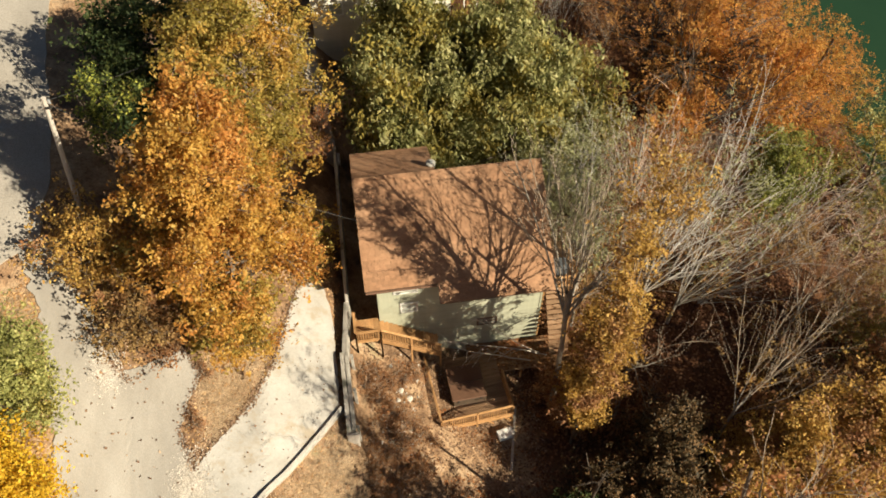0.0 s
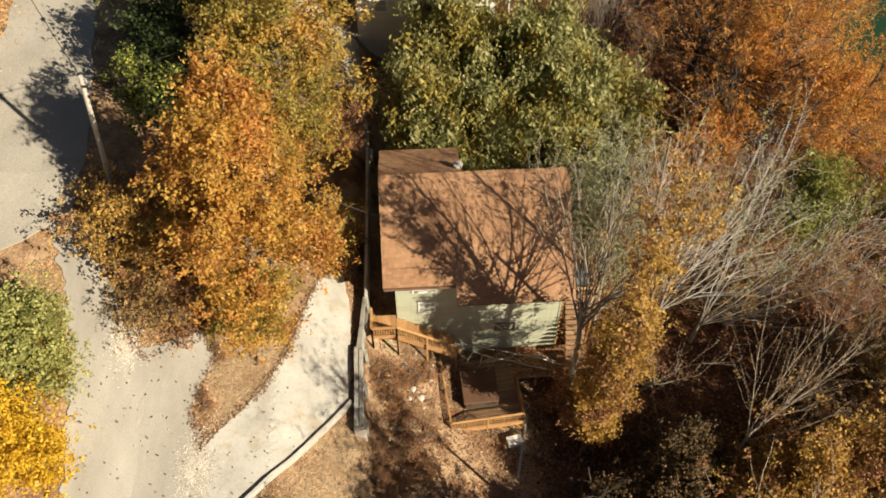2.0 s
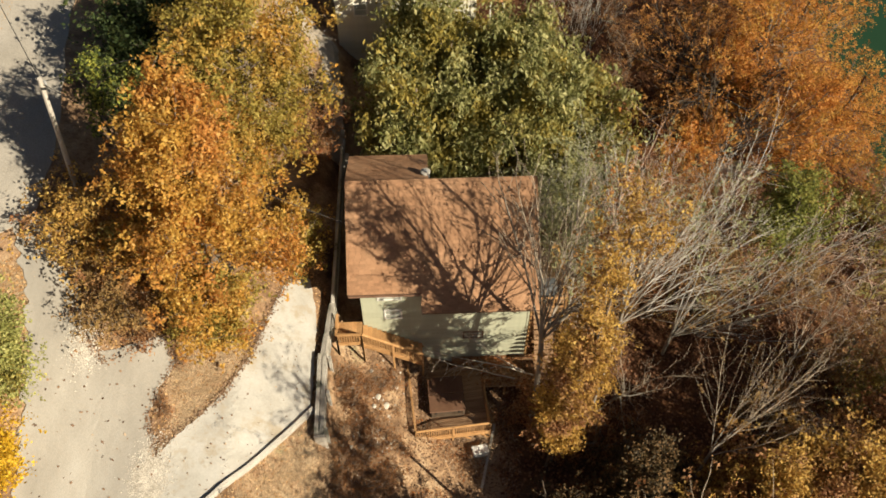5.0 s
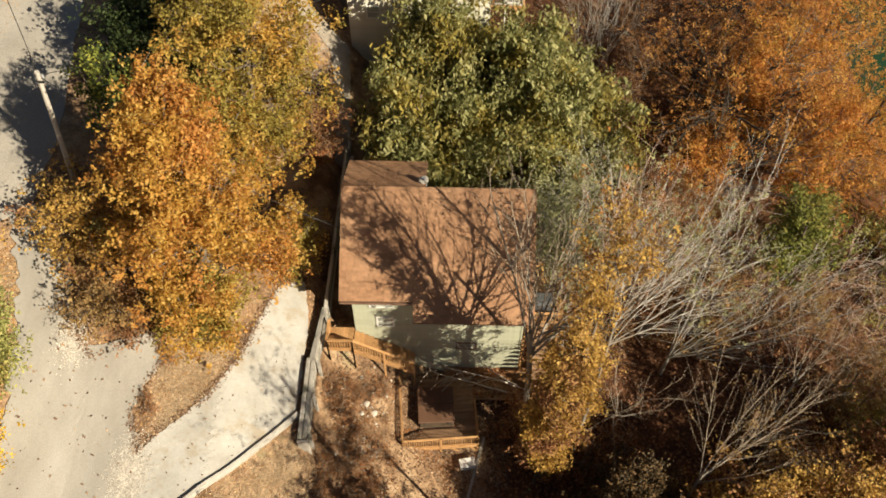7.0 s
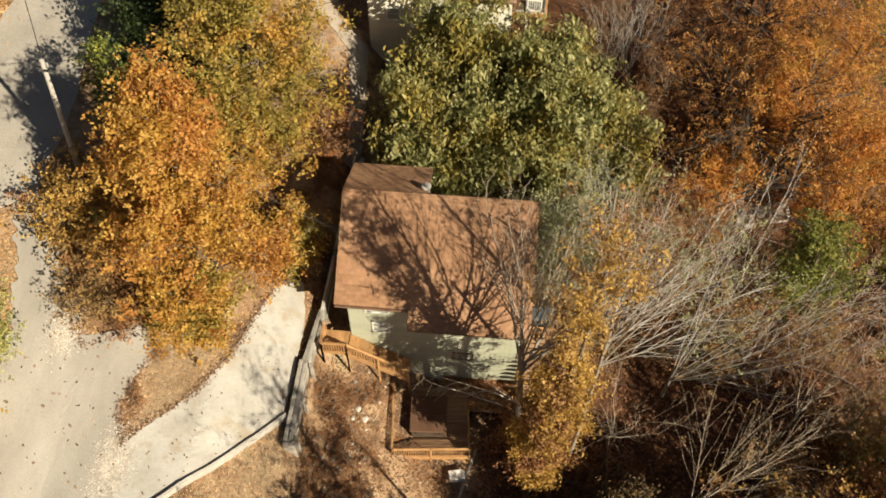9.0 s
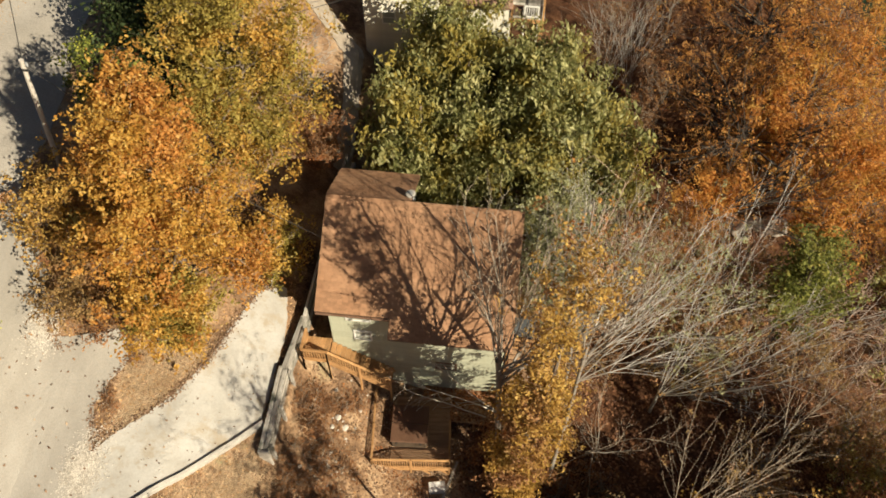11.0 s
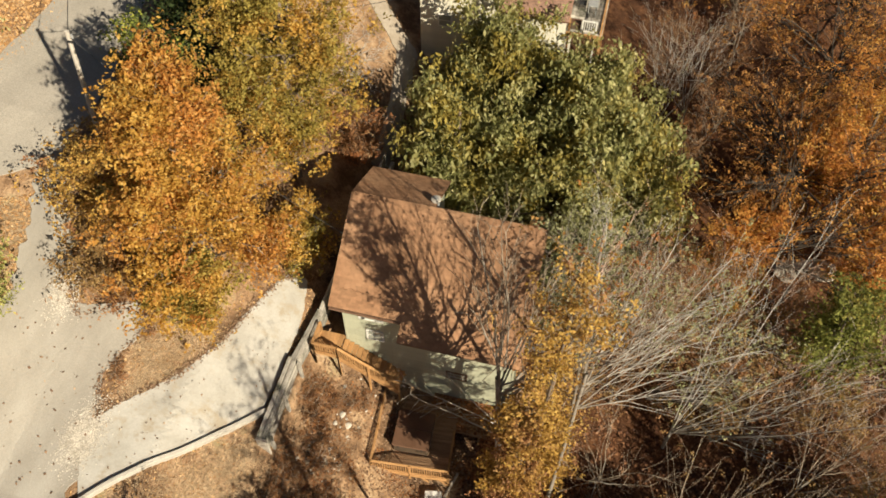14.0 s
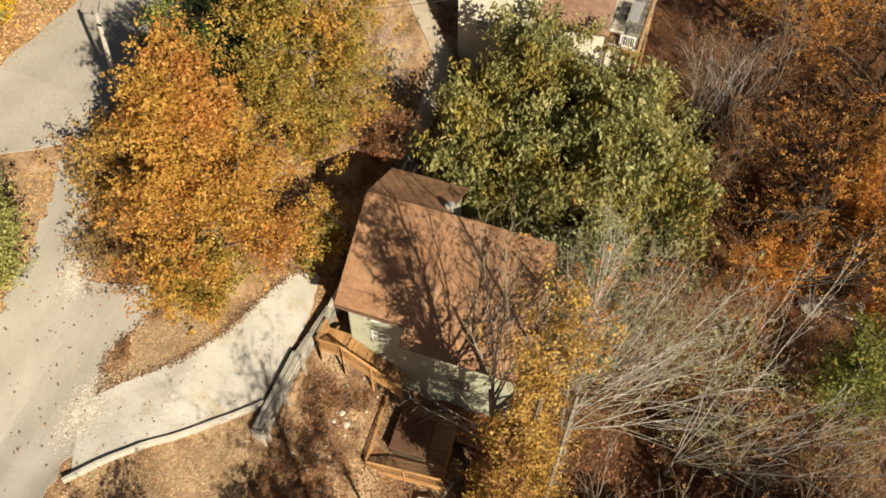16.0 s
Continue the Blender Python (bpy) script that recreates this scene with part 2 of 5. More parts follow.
L_ORANGE = leafy("orange leaves", C_ORANGE, C_GOLD, patch_from=0.49, through=0.48)
L_GOLD = leafy("golden olive leaves", C_GOLD, C_OLIVE, patch_from=0.475, through=0.47)
L_YGOLD = leafy("gold leaves", [(0.0, (0.2, 0.11, 0.028)), (0.5, (0.42, 0.25, 0.055)), (1.0, (0.54, 0.35, 0.09))], C_BROWN, patch_from=0.54)
L_GREEN = leafy("green leaves", C_GREEN, C_OLIVE, patch_from=0.53, through=0.46)
L_DRAB = leafy("drab olive leaves", [(0.0, (0.16, 0.11, 0.045)), (0.5, (0.33, 0.205, 0.078)), (1.0, (0.45, 0.31, 0.125))], C_BROWN, patch_from=0.52)
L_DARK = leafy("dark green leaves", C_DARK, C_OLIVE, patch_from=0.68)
L_RUST = leafy("rust leaves", C_RUST, C_ORANGE, patch_from=0.5)
L_BROWN = leafy("brown leaves", C_BROWN, C_RUST, patch_from=0.55)
L_SAGE = leafy("grey green leaves", [(0.0, (0.19, 0.19, 0.09)), (0.6, (0.34, 0.345, 0.17)), (1.0, (0.47, 0.47, 0.26))])
L_UMBER = leafy("umber leaves", [(0.0, (0.14, 0.064, 0.028)), (0.5, (0.31, 0.15, 0.06)), (1.0, (0.45, 0.24, 0.1))], C_ORANGE, patch_from=0.47)
L_FIRE = leafy("bright orange leaves", [(0.0, (0.3, 0.11, 0.03)), (0.4, (0.54, 0.225, 0.048)), (1.0, (0.68, 0.36, 0.09))], C_GOLD, patch_from=0.57, patch_scale=0.5, through=0.45)
L_BANK = leafy("gold and brown leaves", [(0.0, (0.24, 0.135, 0.036)), (0.5, (0.5, 0.3, 0.072)), (1.0, (0.66, 0.46, 0.13))], C_BROWN, patch_from=0.54)
L_FLOOR = leafy("rusty fallen leaves", [(0, (0.07, 0.03, 0.016)), (0.5, (0.17, 0.075, 0.036)), (1, (0.33, 0.17, 0.085))], through=0.1)
L_MOSS = leafy("moss green leaves", [(0.0, (0.07, 0.08, 0.02)), (0.5, (0.2, 0.22, 0.05)), (1.0, (0.36, 0.36, 0.09))], C_OLIVE, patch_from=0.62, through=0.46)
L_LIME = leafy("yellow green leaves", C_OLIVE, C_GOLD, patch_from=0.52, through=0.46)
# umber leaves taken near black: the bank's shade is put into their colour
L_SHADED = leafy("brown leaves darkened for shade", [(0.0, (0.03, 0.024, 0.012)), (0.5, (0.085, 0.058, 0.025)), (1.0, (0.2, 0.115, 0.05))], through=0.15)
L_MAHOG = leafy("mahogany brown leaves", [(0.0, (0.1, 0.046, 0.02)), (0.5, (0.25, 0.122, 0.048)), (1.0, (0.39, 0.215, 0.095))], C_RUST, patch_from=0.6)
L_TAN = leafy("tan and orange fallen leaves", [(0, (0.28, 0.15, 0.06)), (0.5, (0.5, 0.29, 0.12)), (1, (0.6, 0.42, 0.23))], through=0.1)
L_FRESH = leafy("fresh yellow green leaves", [(0.0, (0.035, 0.05, 0.015)), (0.5, (0.1, 0.125, 0.03)), (0.8, (0.3, 0.33, 0.06)), (1.0, (0.5, 0.48, 0.09))])
L_MEADOW = leafy("pale green leaves", [(0.0, (0.15, 0.16, 0.045)), (0.5, (0.34, 0.35, 0.11)), (1.0, (0.52, 0.5, 0.19))], C_OLIVE, patch_from=0.58)
L_OLIVE = leafy("olive leaves", C_OLIVE, C_GREEN, patch_from=0.5, patch_scale=0.3)
L_YELLOW = leafy("bright yellow leaves", C_YELLOW)
L_LITTER = leafy("fallen leaves", [(0, (0.11, 0.062, 0.037)), (0.5, (0.23, 0.142, 0.088)), (0.9, (0.37, 0.25, 0.16)), (1, (0.52, 0.41, 0.29))], through=0.1)


# ---- mesh helpers ----
def mesh_of(name, verts, faces, material, smooth=False):
    """A mesh from arrays of corners and of equal-sided faces."""
    verts, faces = np.asarray(verts, np.float32), np.asarray(faces, np.int32)
    me = bpy.data.meshes.new(name)
    k = faces.shape[1]
    me.vertices.add(len(verts)), me.loops.add(faces.size), me.polygons.add(len(faces))
    me.vertices.foreach_set("co", verts.ravel())
    me.loops.foreach_set("vertex_index", faces.ravel())
    me.polygons.foreach_set("loop_start", np.arange(0, faces.size, k, dtype=np.int32))
    me.polygons.foreach_set("loop_total", np.full(len(faces), k, np.int32))
    me.polygons.foreach_set("use_smooth", np.full(len(faces), smooth))
    me.update(calc_edges=True)
    me.materials.append(material)
    return me


def link(name, me, parent=None, label="", m=None, kind=""):
    ob = new(name, me)
    if parent:
        ob.parent = parent
    if m is not None:
        ob.matrix_basis = m
    if label or kind:
        tagged(ob, label=label, kind=kind)
    return ob


def part(name, bm, material, parent=None, label="", m=None, kind=""):
    me = bpy.data.meshes.new(name)
    bm.to_mesh(me)
    bm.free()
    me.materials.append(material)
    return link(name, me, parent, label, m, kind)


def thing(name, label, category, m=None, group="", kind=""):
    ob = new(name)
    if m is not None:
        ob.matrix_basis = m
    ob.empty_display_size = 0.2
    return tagged(ob, label, category, group, kind)


def box(bm, x0, y0, z0, x1, y1, z1, bevel=0.0, m=None):
    r = bmesh.ops.create_cube(bm, size=1)
    vs = r["verts"]
    bmesh.ops.scale(bm, vec=(x1 - x0, y1 - y0, z1 - z0), verts=vs)
    bmesh.ops.translate(bm, vec=((x0 + x1) / 2, (y0 + y1) / 2, (z0 + z1) / 2), verts=vs)
    if bevel:
        es = list({e for v in vs for e in v.link_edges})
        out = bmesh.ops.bevel(bm, geom=es, offset=bevel, segments=1, affect="EDGES")
        vs = list({v for f in out["faces"] for v in f.verts} | {v for v in vs if v.is_valid})
    if m is not None:
        bmesh.ops.transform(bm, matrix=m, verts=vs)
    return bm


def boxed(x0, y0, z0, x1, y1, z1, bevel=0.0, m=None):
    return box(bmesh.new(), x0, y0, z0, x1, y1, z1, bevel, m)


def beam(bm, a, b, w, h, bevel=0.0):
    """A squared timber from a to b."""
    a, b = Vector(a), Vector(b)
    d = b - a
    q = d.to_track_quat("Y", "Z").to_matrix().to_4x4()
    return box(bm, -w / 2, 0, -h / 2, w / 2, d.length, h / 2, bevel, Matrix.Translation(a) @ q)


def beamed(a, b, w, h, bevel=0.0):
    return beam(bmesh.new(), a, b, w, h, bevel)


def rod(bm, a, b, r0, r1, n=10):
    a, b = Vector(a), Vector(b)
    q = (b - a).to_track_quat("Z", "Y").to_matrix().to_4x4()
    m = Matrix.Translation((a + b) / 2) @ q
    bmesh.ops.create_cone(bm, cap_ends=True, segments=n, radius1=r0, radius2=r1, depth=(b - a).length, matrix=m)
    return bm


def rodded(a, b, r0, r1, n=10):
    return rod(bmesh.new(), a, b, r0, r1, n)


def prism(outline, y0, y1):
    """A solid with an outline in x and z, from y0 to y1."""
    bm = bmesh.new()
    front = [bm.verts.new((x, y0, z)) for x, z in outline]
    back = [bm.verts.new((x, y1, z)) for x, z in outline]
    bm.faces.new(front), bm.faces.new(back[::-1])
    for i in range(len(outline)):
        j = (i + 1) % len(outline)
        bm.faces.new((front[j], front[i], back[i], back[j]))
    bmesh.ops.recalc_face_normals(bm, faces=bm.faces)
    return bm


# ---- the hillside ----
SLOPE_X = [-300, -60, -24, -20, -15, -12, -9, -6, -3.5, -2.3, -1.2, 1, 2.5, 5, 8, 12, 25, 34, 41, 60, 400]
SLOPE_Z = [9, 6, 3, 2.2, 1.2, 0.1, -0.8, -1.8, -3.1, -3.6, -5.3, -6.3, -7.5, -8.7, -9.1, -9.4, -10.2, -11.2, -13.6, -15, -17]


def ground(x, y):
    """The height of the hillside, which falls from the road to the lake."""
    x, y = np.asarray(x, float), np.asarray(y, float)
    up = np.clip((-6 - x) / 6, 0, 1) * 0.16
    z = np.interp(x, SLOPE_X, SLOPE_Z) + up * np.clip(y - 22, -10, 8)
    return z + 0.05 * np.sin(x * 1.7 + y * 0.6) * np.sin(y * 1.3 - x * 0.4)


def gz(x, y):
    return float(ground(x, y))


def axis(lo, hi, step, far):
    inner = np.arange(lo, hi + step / 2, step)
    out = np.geomspace(3, far, 14)
    return np.concatenate([lo - out[::-1], inner, hi + out])


def sheet(xs, ys, height, name, material, smooth=True):
    gx, gy = np.meshgrid(xs, ys)
    v = np.stack([gx, gy, height(gx, gy)], -1).reshape(-1, 3)
    i = np.arange(len(xs) * len(ys)).reshape(len(ys), len(xs))
    f = np.stack([i[:-1, :-1], i[:-1, 1:], i[1:, 1:], i[1:, :-1]], -1).reshape(-1, 4)
    return mesh_of(name, v, f, material, smooth)


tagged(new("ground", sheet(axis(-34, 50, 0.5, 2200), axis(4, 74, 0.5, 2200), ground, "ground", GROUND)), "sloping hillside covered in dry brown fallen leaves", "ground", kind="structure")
lake = tagged(new("water", sheet(np.linspace(36, 1500, 3), np.linspace(-800, 1500, 3), lambda x, y: 0 * x - 13.0, "water", WATER)), "still dark green lake water below the wooded bank", "lake", kind="structure")


def strip(name, left, right, lift, material, wobble=0.0, n_along=60, n_across=14, label="", category="", skirt=0.25):
    """A paved band draped on the hillside between two edges, with a thickness."""
    def along(pts, t):
        p = np.asarray(pts, float)
        d = np.concatenate([[0], np.cumsum(np.hypot(*np.diff(p, axis=0).T))])
        return np.stack([np.interp(t * d[-1], d, p[:, 0]), np.interp(t * d[-1], d, p[:, 1])], -1)
    t = np.linspace(0, 1, n_along)
    a, b = along(left, t), along(right, t)
    if wobble:
        w = np.sin(t * 61) * np.sin(t * 23 + 1) + 0.6 * np.sin(t * 131 + 2)
        side = (a - b) / np.linalg.norm(a - b, axis=1)[:, None]
        a, b = a + side * (w * wobble)[:, None], b - side * (w[::-1] * wobble)[:, None]
    s = np.linspace(0, 1, n_across)
    p = a[:, None] * (1 - s)[None, :, None] + b[:, None] * s[None, :, None]
    z = ground(p[..., 0], p[..., 1]) + lift
    rows = np.concatenate([p, z[..., None]], -1)
    low = rows.copy()
    low[..., 2] -= skirt
    rows = np.concatenate([low[:, :1], rows, low[:, -1:]], 1)
    ends = [rows[:1].copy(), rows[-1:].copy()]
    for e in ends:
        e[..., 2] = np.minimum(e[..., 2], e[..., 2] - skirt)
    rows = np.concatenate([ends[0], rows, ends[1]], 0)
    i = np.arange(rows.shape[0] * rows.shape[1]).reshape(rows.shape[:2])
    f = np.stack([i[:-1, :-1], i[:-1, 1:], i[1:, 1:], i[1:, :-1]], -1).reshape(-1, 4)
    return tagged(new(name, mesh_of(name, rows.reshape(-1, 3), f, material)), label, category, kind="structure")


strip("road", [(-38, 22), (-27, 25.6), (-22.6, 29.2), (-22.0, 35.6), (-22.3, 44), (-22, 70)], [(-38, 17), (-27, 20.6), (-20.4, 24.8), (-16.4, 27.6), (-16.0, 31), (-16.8, 37), (-17.8, 44), (-17.6, 70)], 0.07, ROAD, 0.12, 120, 14, "pale worn lane patched with tree shade", "road")
strip("gravel_lot", [(-14.4, 10), (-15.0, 17.5), (-15.5, 21.6), (-16.15, 24.6), (-16.9, 26.4), (-17.4, 27.6)], [(-8.6, 10), (-9.1, 16.2), (-9.8, 18), (-8.9, 21.2), (-9.7, 22.3), (-12, 20.6), (-12.9, 21.6), (-13.7, 24), (-14.9, 26.0), (-15.9, 28.2)], 0.1, GRAVEL, 0.16, 90, 24, "pale grey gravel parking area with scattered leaves", "gravel")
strip("driveway", [(-9.4, 14.8), (-9.2, 16.2), (-6.6, 19.4), (-5.5, 21.8), (-5.0, 24.0), (-4.2, 26.8), (-3.75, 27.6)], [(-8.15, 12.4), (-5.2, 15.8), (-2.45, 19.55), (-2.45, 23), (-2.5, 25.4), (-2.95, 27.3)], 0.09, CONCRETE, 0.04, 60, 14, "bright poured concrete driveway dotted with leaves", "driveway")
strip("footpath", [(-7.4, 51), (-3.4, 46.8), (-2.6, 42), (-2.2, 37)], [(-5.6, 51), (-2.2, 47.6), (-1.7, 42), (-1.4, 37)], 0.08, PATH, 0.06, 50, 6, "pale path between the houses under trees", "path")


# ---- trees ----
def turn_to(d, a, tilt):
    """d bent away by tilt degrees, towards the side a."""
    d = d / np.linalg.norm(d)
    u = np.cross(d, (0.3, 0.2, 1.0) if abs(d[2]) < 0.9 else (1.0, 0.1, 0))
    u /= np.linalg.norm(u)
    v = np.cross(d, u)
    t = math.radians(tilt)
    return math.cos(t) * d + math.sin(t) * (math.cos(a) * u + math.sin(a) * v)


class Growth:
    """Collects the limbs of one tree as tapered tubes, and the points at which its leaves sit."""

    def __init__(self, seed):
        self.rng = np.random.default_rng(seed)
        self.segs, self.tips, self.spans = [], [], []

    def bough(self, p, d, length, r, n, droop=0.0, wander=0.18, taper=0.35):
        """One limb in n pieces; gives back its joints and directions."""
        out = []
        d = np.asarray(d, float) / np.linalg.norm(d)
        for i in range(n):
            d = d + self.rng.normal(0, wander, 3) * (0.4 if i == 0 else 1) + np.array((0, 0, droop))
            d /= np.linalg.norm(d)
            q = p + d * length / n
            r1 = r * (1 - (1 - taper) / n) if i < n - 1 else r * taper ** (1 / n)
            self.segs.append((p, q, r, r1))
            out.append((q, d, r1))
            p, r = q, r1
        return out

    def wood(self, name, material, lo=0.0, hi=99.0, span=(0, None)):
        segs = [s for s in self.segs[span[0]:span[1]] if lo <= s[2] < hi]
        if not segs:
            return None
        p, q = np.array([s[0] for s in segs]), np.array([s[1] for s in segs])
        r0, r1 = np.array([s[2] for s in segs]), np.array([s[3] for s in segs])
        vs, fs, base = [], [], 0
        for sides, pick in ((8, r0 > 0.09), (5, (r0 <= 0.09) & (r0 > 0.03)), (3, r0 <= 0.03)):
            k = int(pick.sum())
            if not k:
                continue
            a, b = p[pick], q[pick]
            d = b - a
            d /= np.linalg.norm(d, axis=1)[:, None] + 1e-9
            ref = np.where(np.abs(d[:, 2:3]) < 0.9, np.array([[0, 0, 1.0]]), np.array([[1.0, 0, 0]]))
            u = np.cross(d, ref)
            u /= np.linalg.norm(u, axis=1)[:, None]
            w = np.cross(d, u)
            ang = np.arange(sides) * 2 * math.pi / sides
            ring = np.cos(ang)[None, :, None] * u[:, None] + np.sin(ang)[None, :, None] * w[:, None]
            lowr = a[:, None] - d[:, None] * (r0[pick] * 0.3)[:, None, None] + ring * r0[pick][:, None, None]
            hir = b[:, None] + ring * r1[pick][:, None, None]
            v = np.concatenate([lowr, hir], 1).reshape(-1, 3)
            i = base + np.arange(k)[:, None] * 2 * sides + np.arange(sides)[None]
            j = base + np.arange(k)[:, None] * 2 * sides + (np.arange(sides)[None] + 1) % sides
            fs.append(np.stack([i, j, j + sides, i + sides], -1).reshape(-1, 4))
            vs.append(v)
            base += len(v)
        return mesh_of(name, np.concatenate(vs), np.concatenate(fs), material, True)

    def leaves(self, name, material, per_tip, spread, size, keep=1.0, flat=0.7, spray=7, hang=0.0):
        """Leaves in small sprays, which share a lie, gathered round every tip."""
        rng = self.rng
        tips = np.array(self.tips)
        tips = tips[rng.random(len(tips)) < keep]
        k = max(1, round(per_tip / spray))
        m = len(tips) * k
        wide = spread * rng.uniform(0.5, 1.35, len(tips))
        heart = np.repeat(tips, k, 0) + rng.normal(0, 1, (m, 3)) * np.repeat(wide, k)[:, None] * (1, 1, flat)
        lie = rng.normal(0, 1, (m, 3)) + (0, 0, 0.7)
        n = m * spray
        c = np.repeat(heart, spray, 0) + rng.normal(0, size * 0.75, (n, 3))
        up = np.repeat(lie, spray, 0) + rng.normal(0, 0.45, (n, 3))
        up /= np.linalg.norm(up, axis=1)[:, None]
        d = np.cross(up, rng.normal(0, 1, (n, 3)))
        d = d / (np.linalg.norm(d, axis=1)[:, None] + 1e-9) - (0, 0, hang)
        d /= np.linalg.norm(d, axis=1)[:, None] + 1e-9
        s = np.cross(d, up)
        s *= (1 - 0.25 * hang) / (np.linalg.norm(s, axis=1)[:, None] + 1e-9)
        ln = size * rng.uniform(0.6, 1.35, n)[:, None]
        v = np.stack([c - d * ln * 0.5, c + s * ln * 0.34 - up * ln * 0.1 + d * ln * 0.08, c + d * ln * 0.55, c - s * ln * 0.34 - up * ln * 0.1 - d * ln * 0.08], 1)
        return mesh_of(name, v.reshape(-1, 3), np.arange(n * 4).reshape(-1, 4), material)


def grow(seed, height, spread, crown_from, limbs, thick, shape="oval", fork=0.0, rise=50, twigs=7, fine=0, wander=0.14, lean=(0, 0), twig_r=0.013, ragged=0.2, stem=0.0):
    """A tree's wood: trunk, limbs in a spiral that fill the crown's outline, branches, and twigs."""
    g = Growth(seed)
    rng = g.rng
    trunk = g.bough(np.zeros(3) - (0, 0, 0.5), np.array((lean[0], lean[1], 1.0)), height * ((stem or 0.55) if fork else 0.93) + 0.5, thick, 9, 0.02, wander * 0.45, 0.3 if not fork else 0.5)
    joints = [np.zeros(3) - (0, 0, 0.5)] + [t[0] for t in trunk]

    def on_trunk(f):
        x = f * (len(joints) - 1)
        i = min(int(x), len(joints) - 2)
        return joints[i] + (joints[i + 1] - joints[i]) * (x - i)
    top = joints[-1][2]
    for k in range(limbs):
        f = (k + rng.uniform(0.2, 0.8)) / limbs
        h = height * (crown_from + (1 - crown_from) * f * 0.96)
        e = {"oval": math.sqrt(max(0.06, 1 - (2 * f - 0.85) ** 2 / 1.5)), "cone": 1.08 - 0.97 * f, "vase": 0.55 + 0.55 * f, "round": math.sqrt(max(0.1, 1 - (1.7 * f - 0.7) ** 2))}[shape]
        start = on_trunk(min(1.0, (h * 0.82 if not fork else top * (1.0 if k % 3 == 0 else rng.uniform(0.78, 1.0))) / top))
        a = k * 2.39996 + rng.uniform(-0.5, 0.5)
        reach = spread * e * rng.uniform(0.92 - ragged, 0.92 + ragged)
        goal = np.array((math.cos(a) * reach + lean[0] * h, math.sin(a) * reach + lean[1] * h, h + rng.uniform(-0.04, 0.08) * height))
        d = goal - start
        ln = np.linalg.norm(d)
        d = d / ln + (0, 0, math.tan(math.radians(rise)) * 0.12)
        r = max(0.025, thick * (0.55 if fork else 0.42) * (1 - 0.55 * f))
        limb = g.bough(start, d, ln, r, 6, -0.03, wander, 0.3)
        for j in range(twigs):
            q, dd, rr = limb[min(5, 1 + int(j * 5 / max(1, twigs)))]
            b = g.bough(q, turn_to(dd, rng.uniform(0, 6.28), rng.uniform(25, 62)), ln * rng.uniform(0.22, 0.45), max(twig_r, rr * 0.6), 3, 0.03, wander, 0.35)
            g.tips += [b[1][0], b[2][0]]
            for _ in range(fine):
                q2, d2, r2 = b[rng.integers(0, 3)]
                t = g.bough(q2, turn_to(d2, rng.uniform(0, 6.28), rng.uniform(18, 50)), ln * rng.uniform(0.12, 0.3), max(twig_r * 0.75, r2 * 0.6), 2, 0.04, wander, 0.4)
                g.tips.append(t[-1][0])
        g.tips.append(limb[-1][0])
    return g


def tree(x, y, g, leaf=None, per_tip=40, spread=0.45, size=0.22, keep=1.0, bark=None, twig=None, label="", rot=0.0, scale=1.0, name="tree", category="tree", group="", flat=0.7, hang=0.0):
    bark = bark or BARK
    t = thing(name, label, category, pose(x, y, gz(x, y), 0, 0, rot) @ Matrix.Scale(scale, 4), group)
    stem = link("trunk", g.wood("trunk", bark, 0.03, span=(0, g.spans[0][0] if g.spans else None)), t)
    for span in g.spans:
        link("bough", g.wood("bough", bark, 0.03, span=span), stem)
    thin = g.wood("branchwork", twig or bark, 0.0, 0.03)
    if thin:
        link("branchwork", thin, t, kind="stuff")
    if leaf:
        link("crown", g.leaves("crown", leaf, per_tip, spread, size, keep, flat, 7, hang), t)
    return t


def again(t, x, y, rot, scale):
    return copy_thing(t, pose(x, y, gz(x, y), 0, 0, rot) @ Matrix.Scale(scale / t.scale[0], 4))


# the tall orange tree over the drive, and its neighbours along the lane
tree(-6.8, 24.9, grow(11, 15.0, 4.2, 0.2, 46, 0.26, "cone", twigs=7, fine=1, rise=40, ragged=0.18), L_ORANGE, 56, 0.34, 0.165, twig=BRUSH, label="tall orange and gold tree in full autumn leaf beside the drive")
tree(-5.6, 33.6, grow(12, 14.6, 3.55, 0.25, 34, 0.24, "oval", twigs=7, fine=1, ragged=0.3), L_GOLD, 56, 0.37, 0.165, twig=BRUSH, label="broad olive and gold tree behind the orange one")
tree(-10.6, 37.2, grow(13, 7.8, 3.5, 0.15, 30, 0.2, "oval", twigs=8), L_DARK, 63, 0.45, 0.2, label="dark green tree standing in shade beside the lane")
tree(-12.0, 31.2, grow(14, 7.6, 1.0, 0.65, 8, 0.1, "round", twigs=5, ragged=0.5), L_FRESH, 35, 0.26, 0.17, keep=0.7, label="small green tree turning yellow under the utility pole")
tree(-12.9, 26.4, grow(15, 3.9, 2.2, 0.12, 22, 0.1, "round", twigs=6, fine=2, ragged=0.45), L_BANK, 14, 0.34, 0.16, twig=BRUSH, label="half bare gold and brown tree at the edge of the lane")
tree(-11.2, 22.9, grow(16, 3.4, 2.0, 0.08, 22, 0.08, "round", twigs=7, fine=1), L_DRAB, 14, 0.34, 0.14, twig=BRUSH, label="low brown thicket above the gravel", name="thicket", category="shrub")
tree(-9.6, 27.8, grow(19, 5.0, 2.6, 0.1, 22, 0.1, "round", twigs=7, fine=1, ragged=0.4), L_OLIVE, 21, 0.34, 0.18, keep=0.8, twig=BRUSH, label="olive and brown understorey tree by the lane")
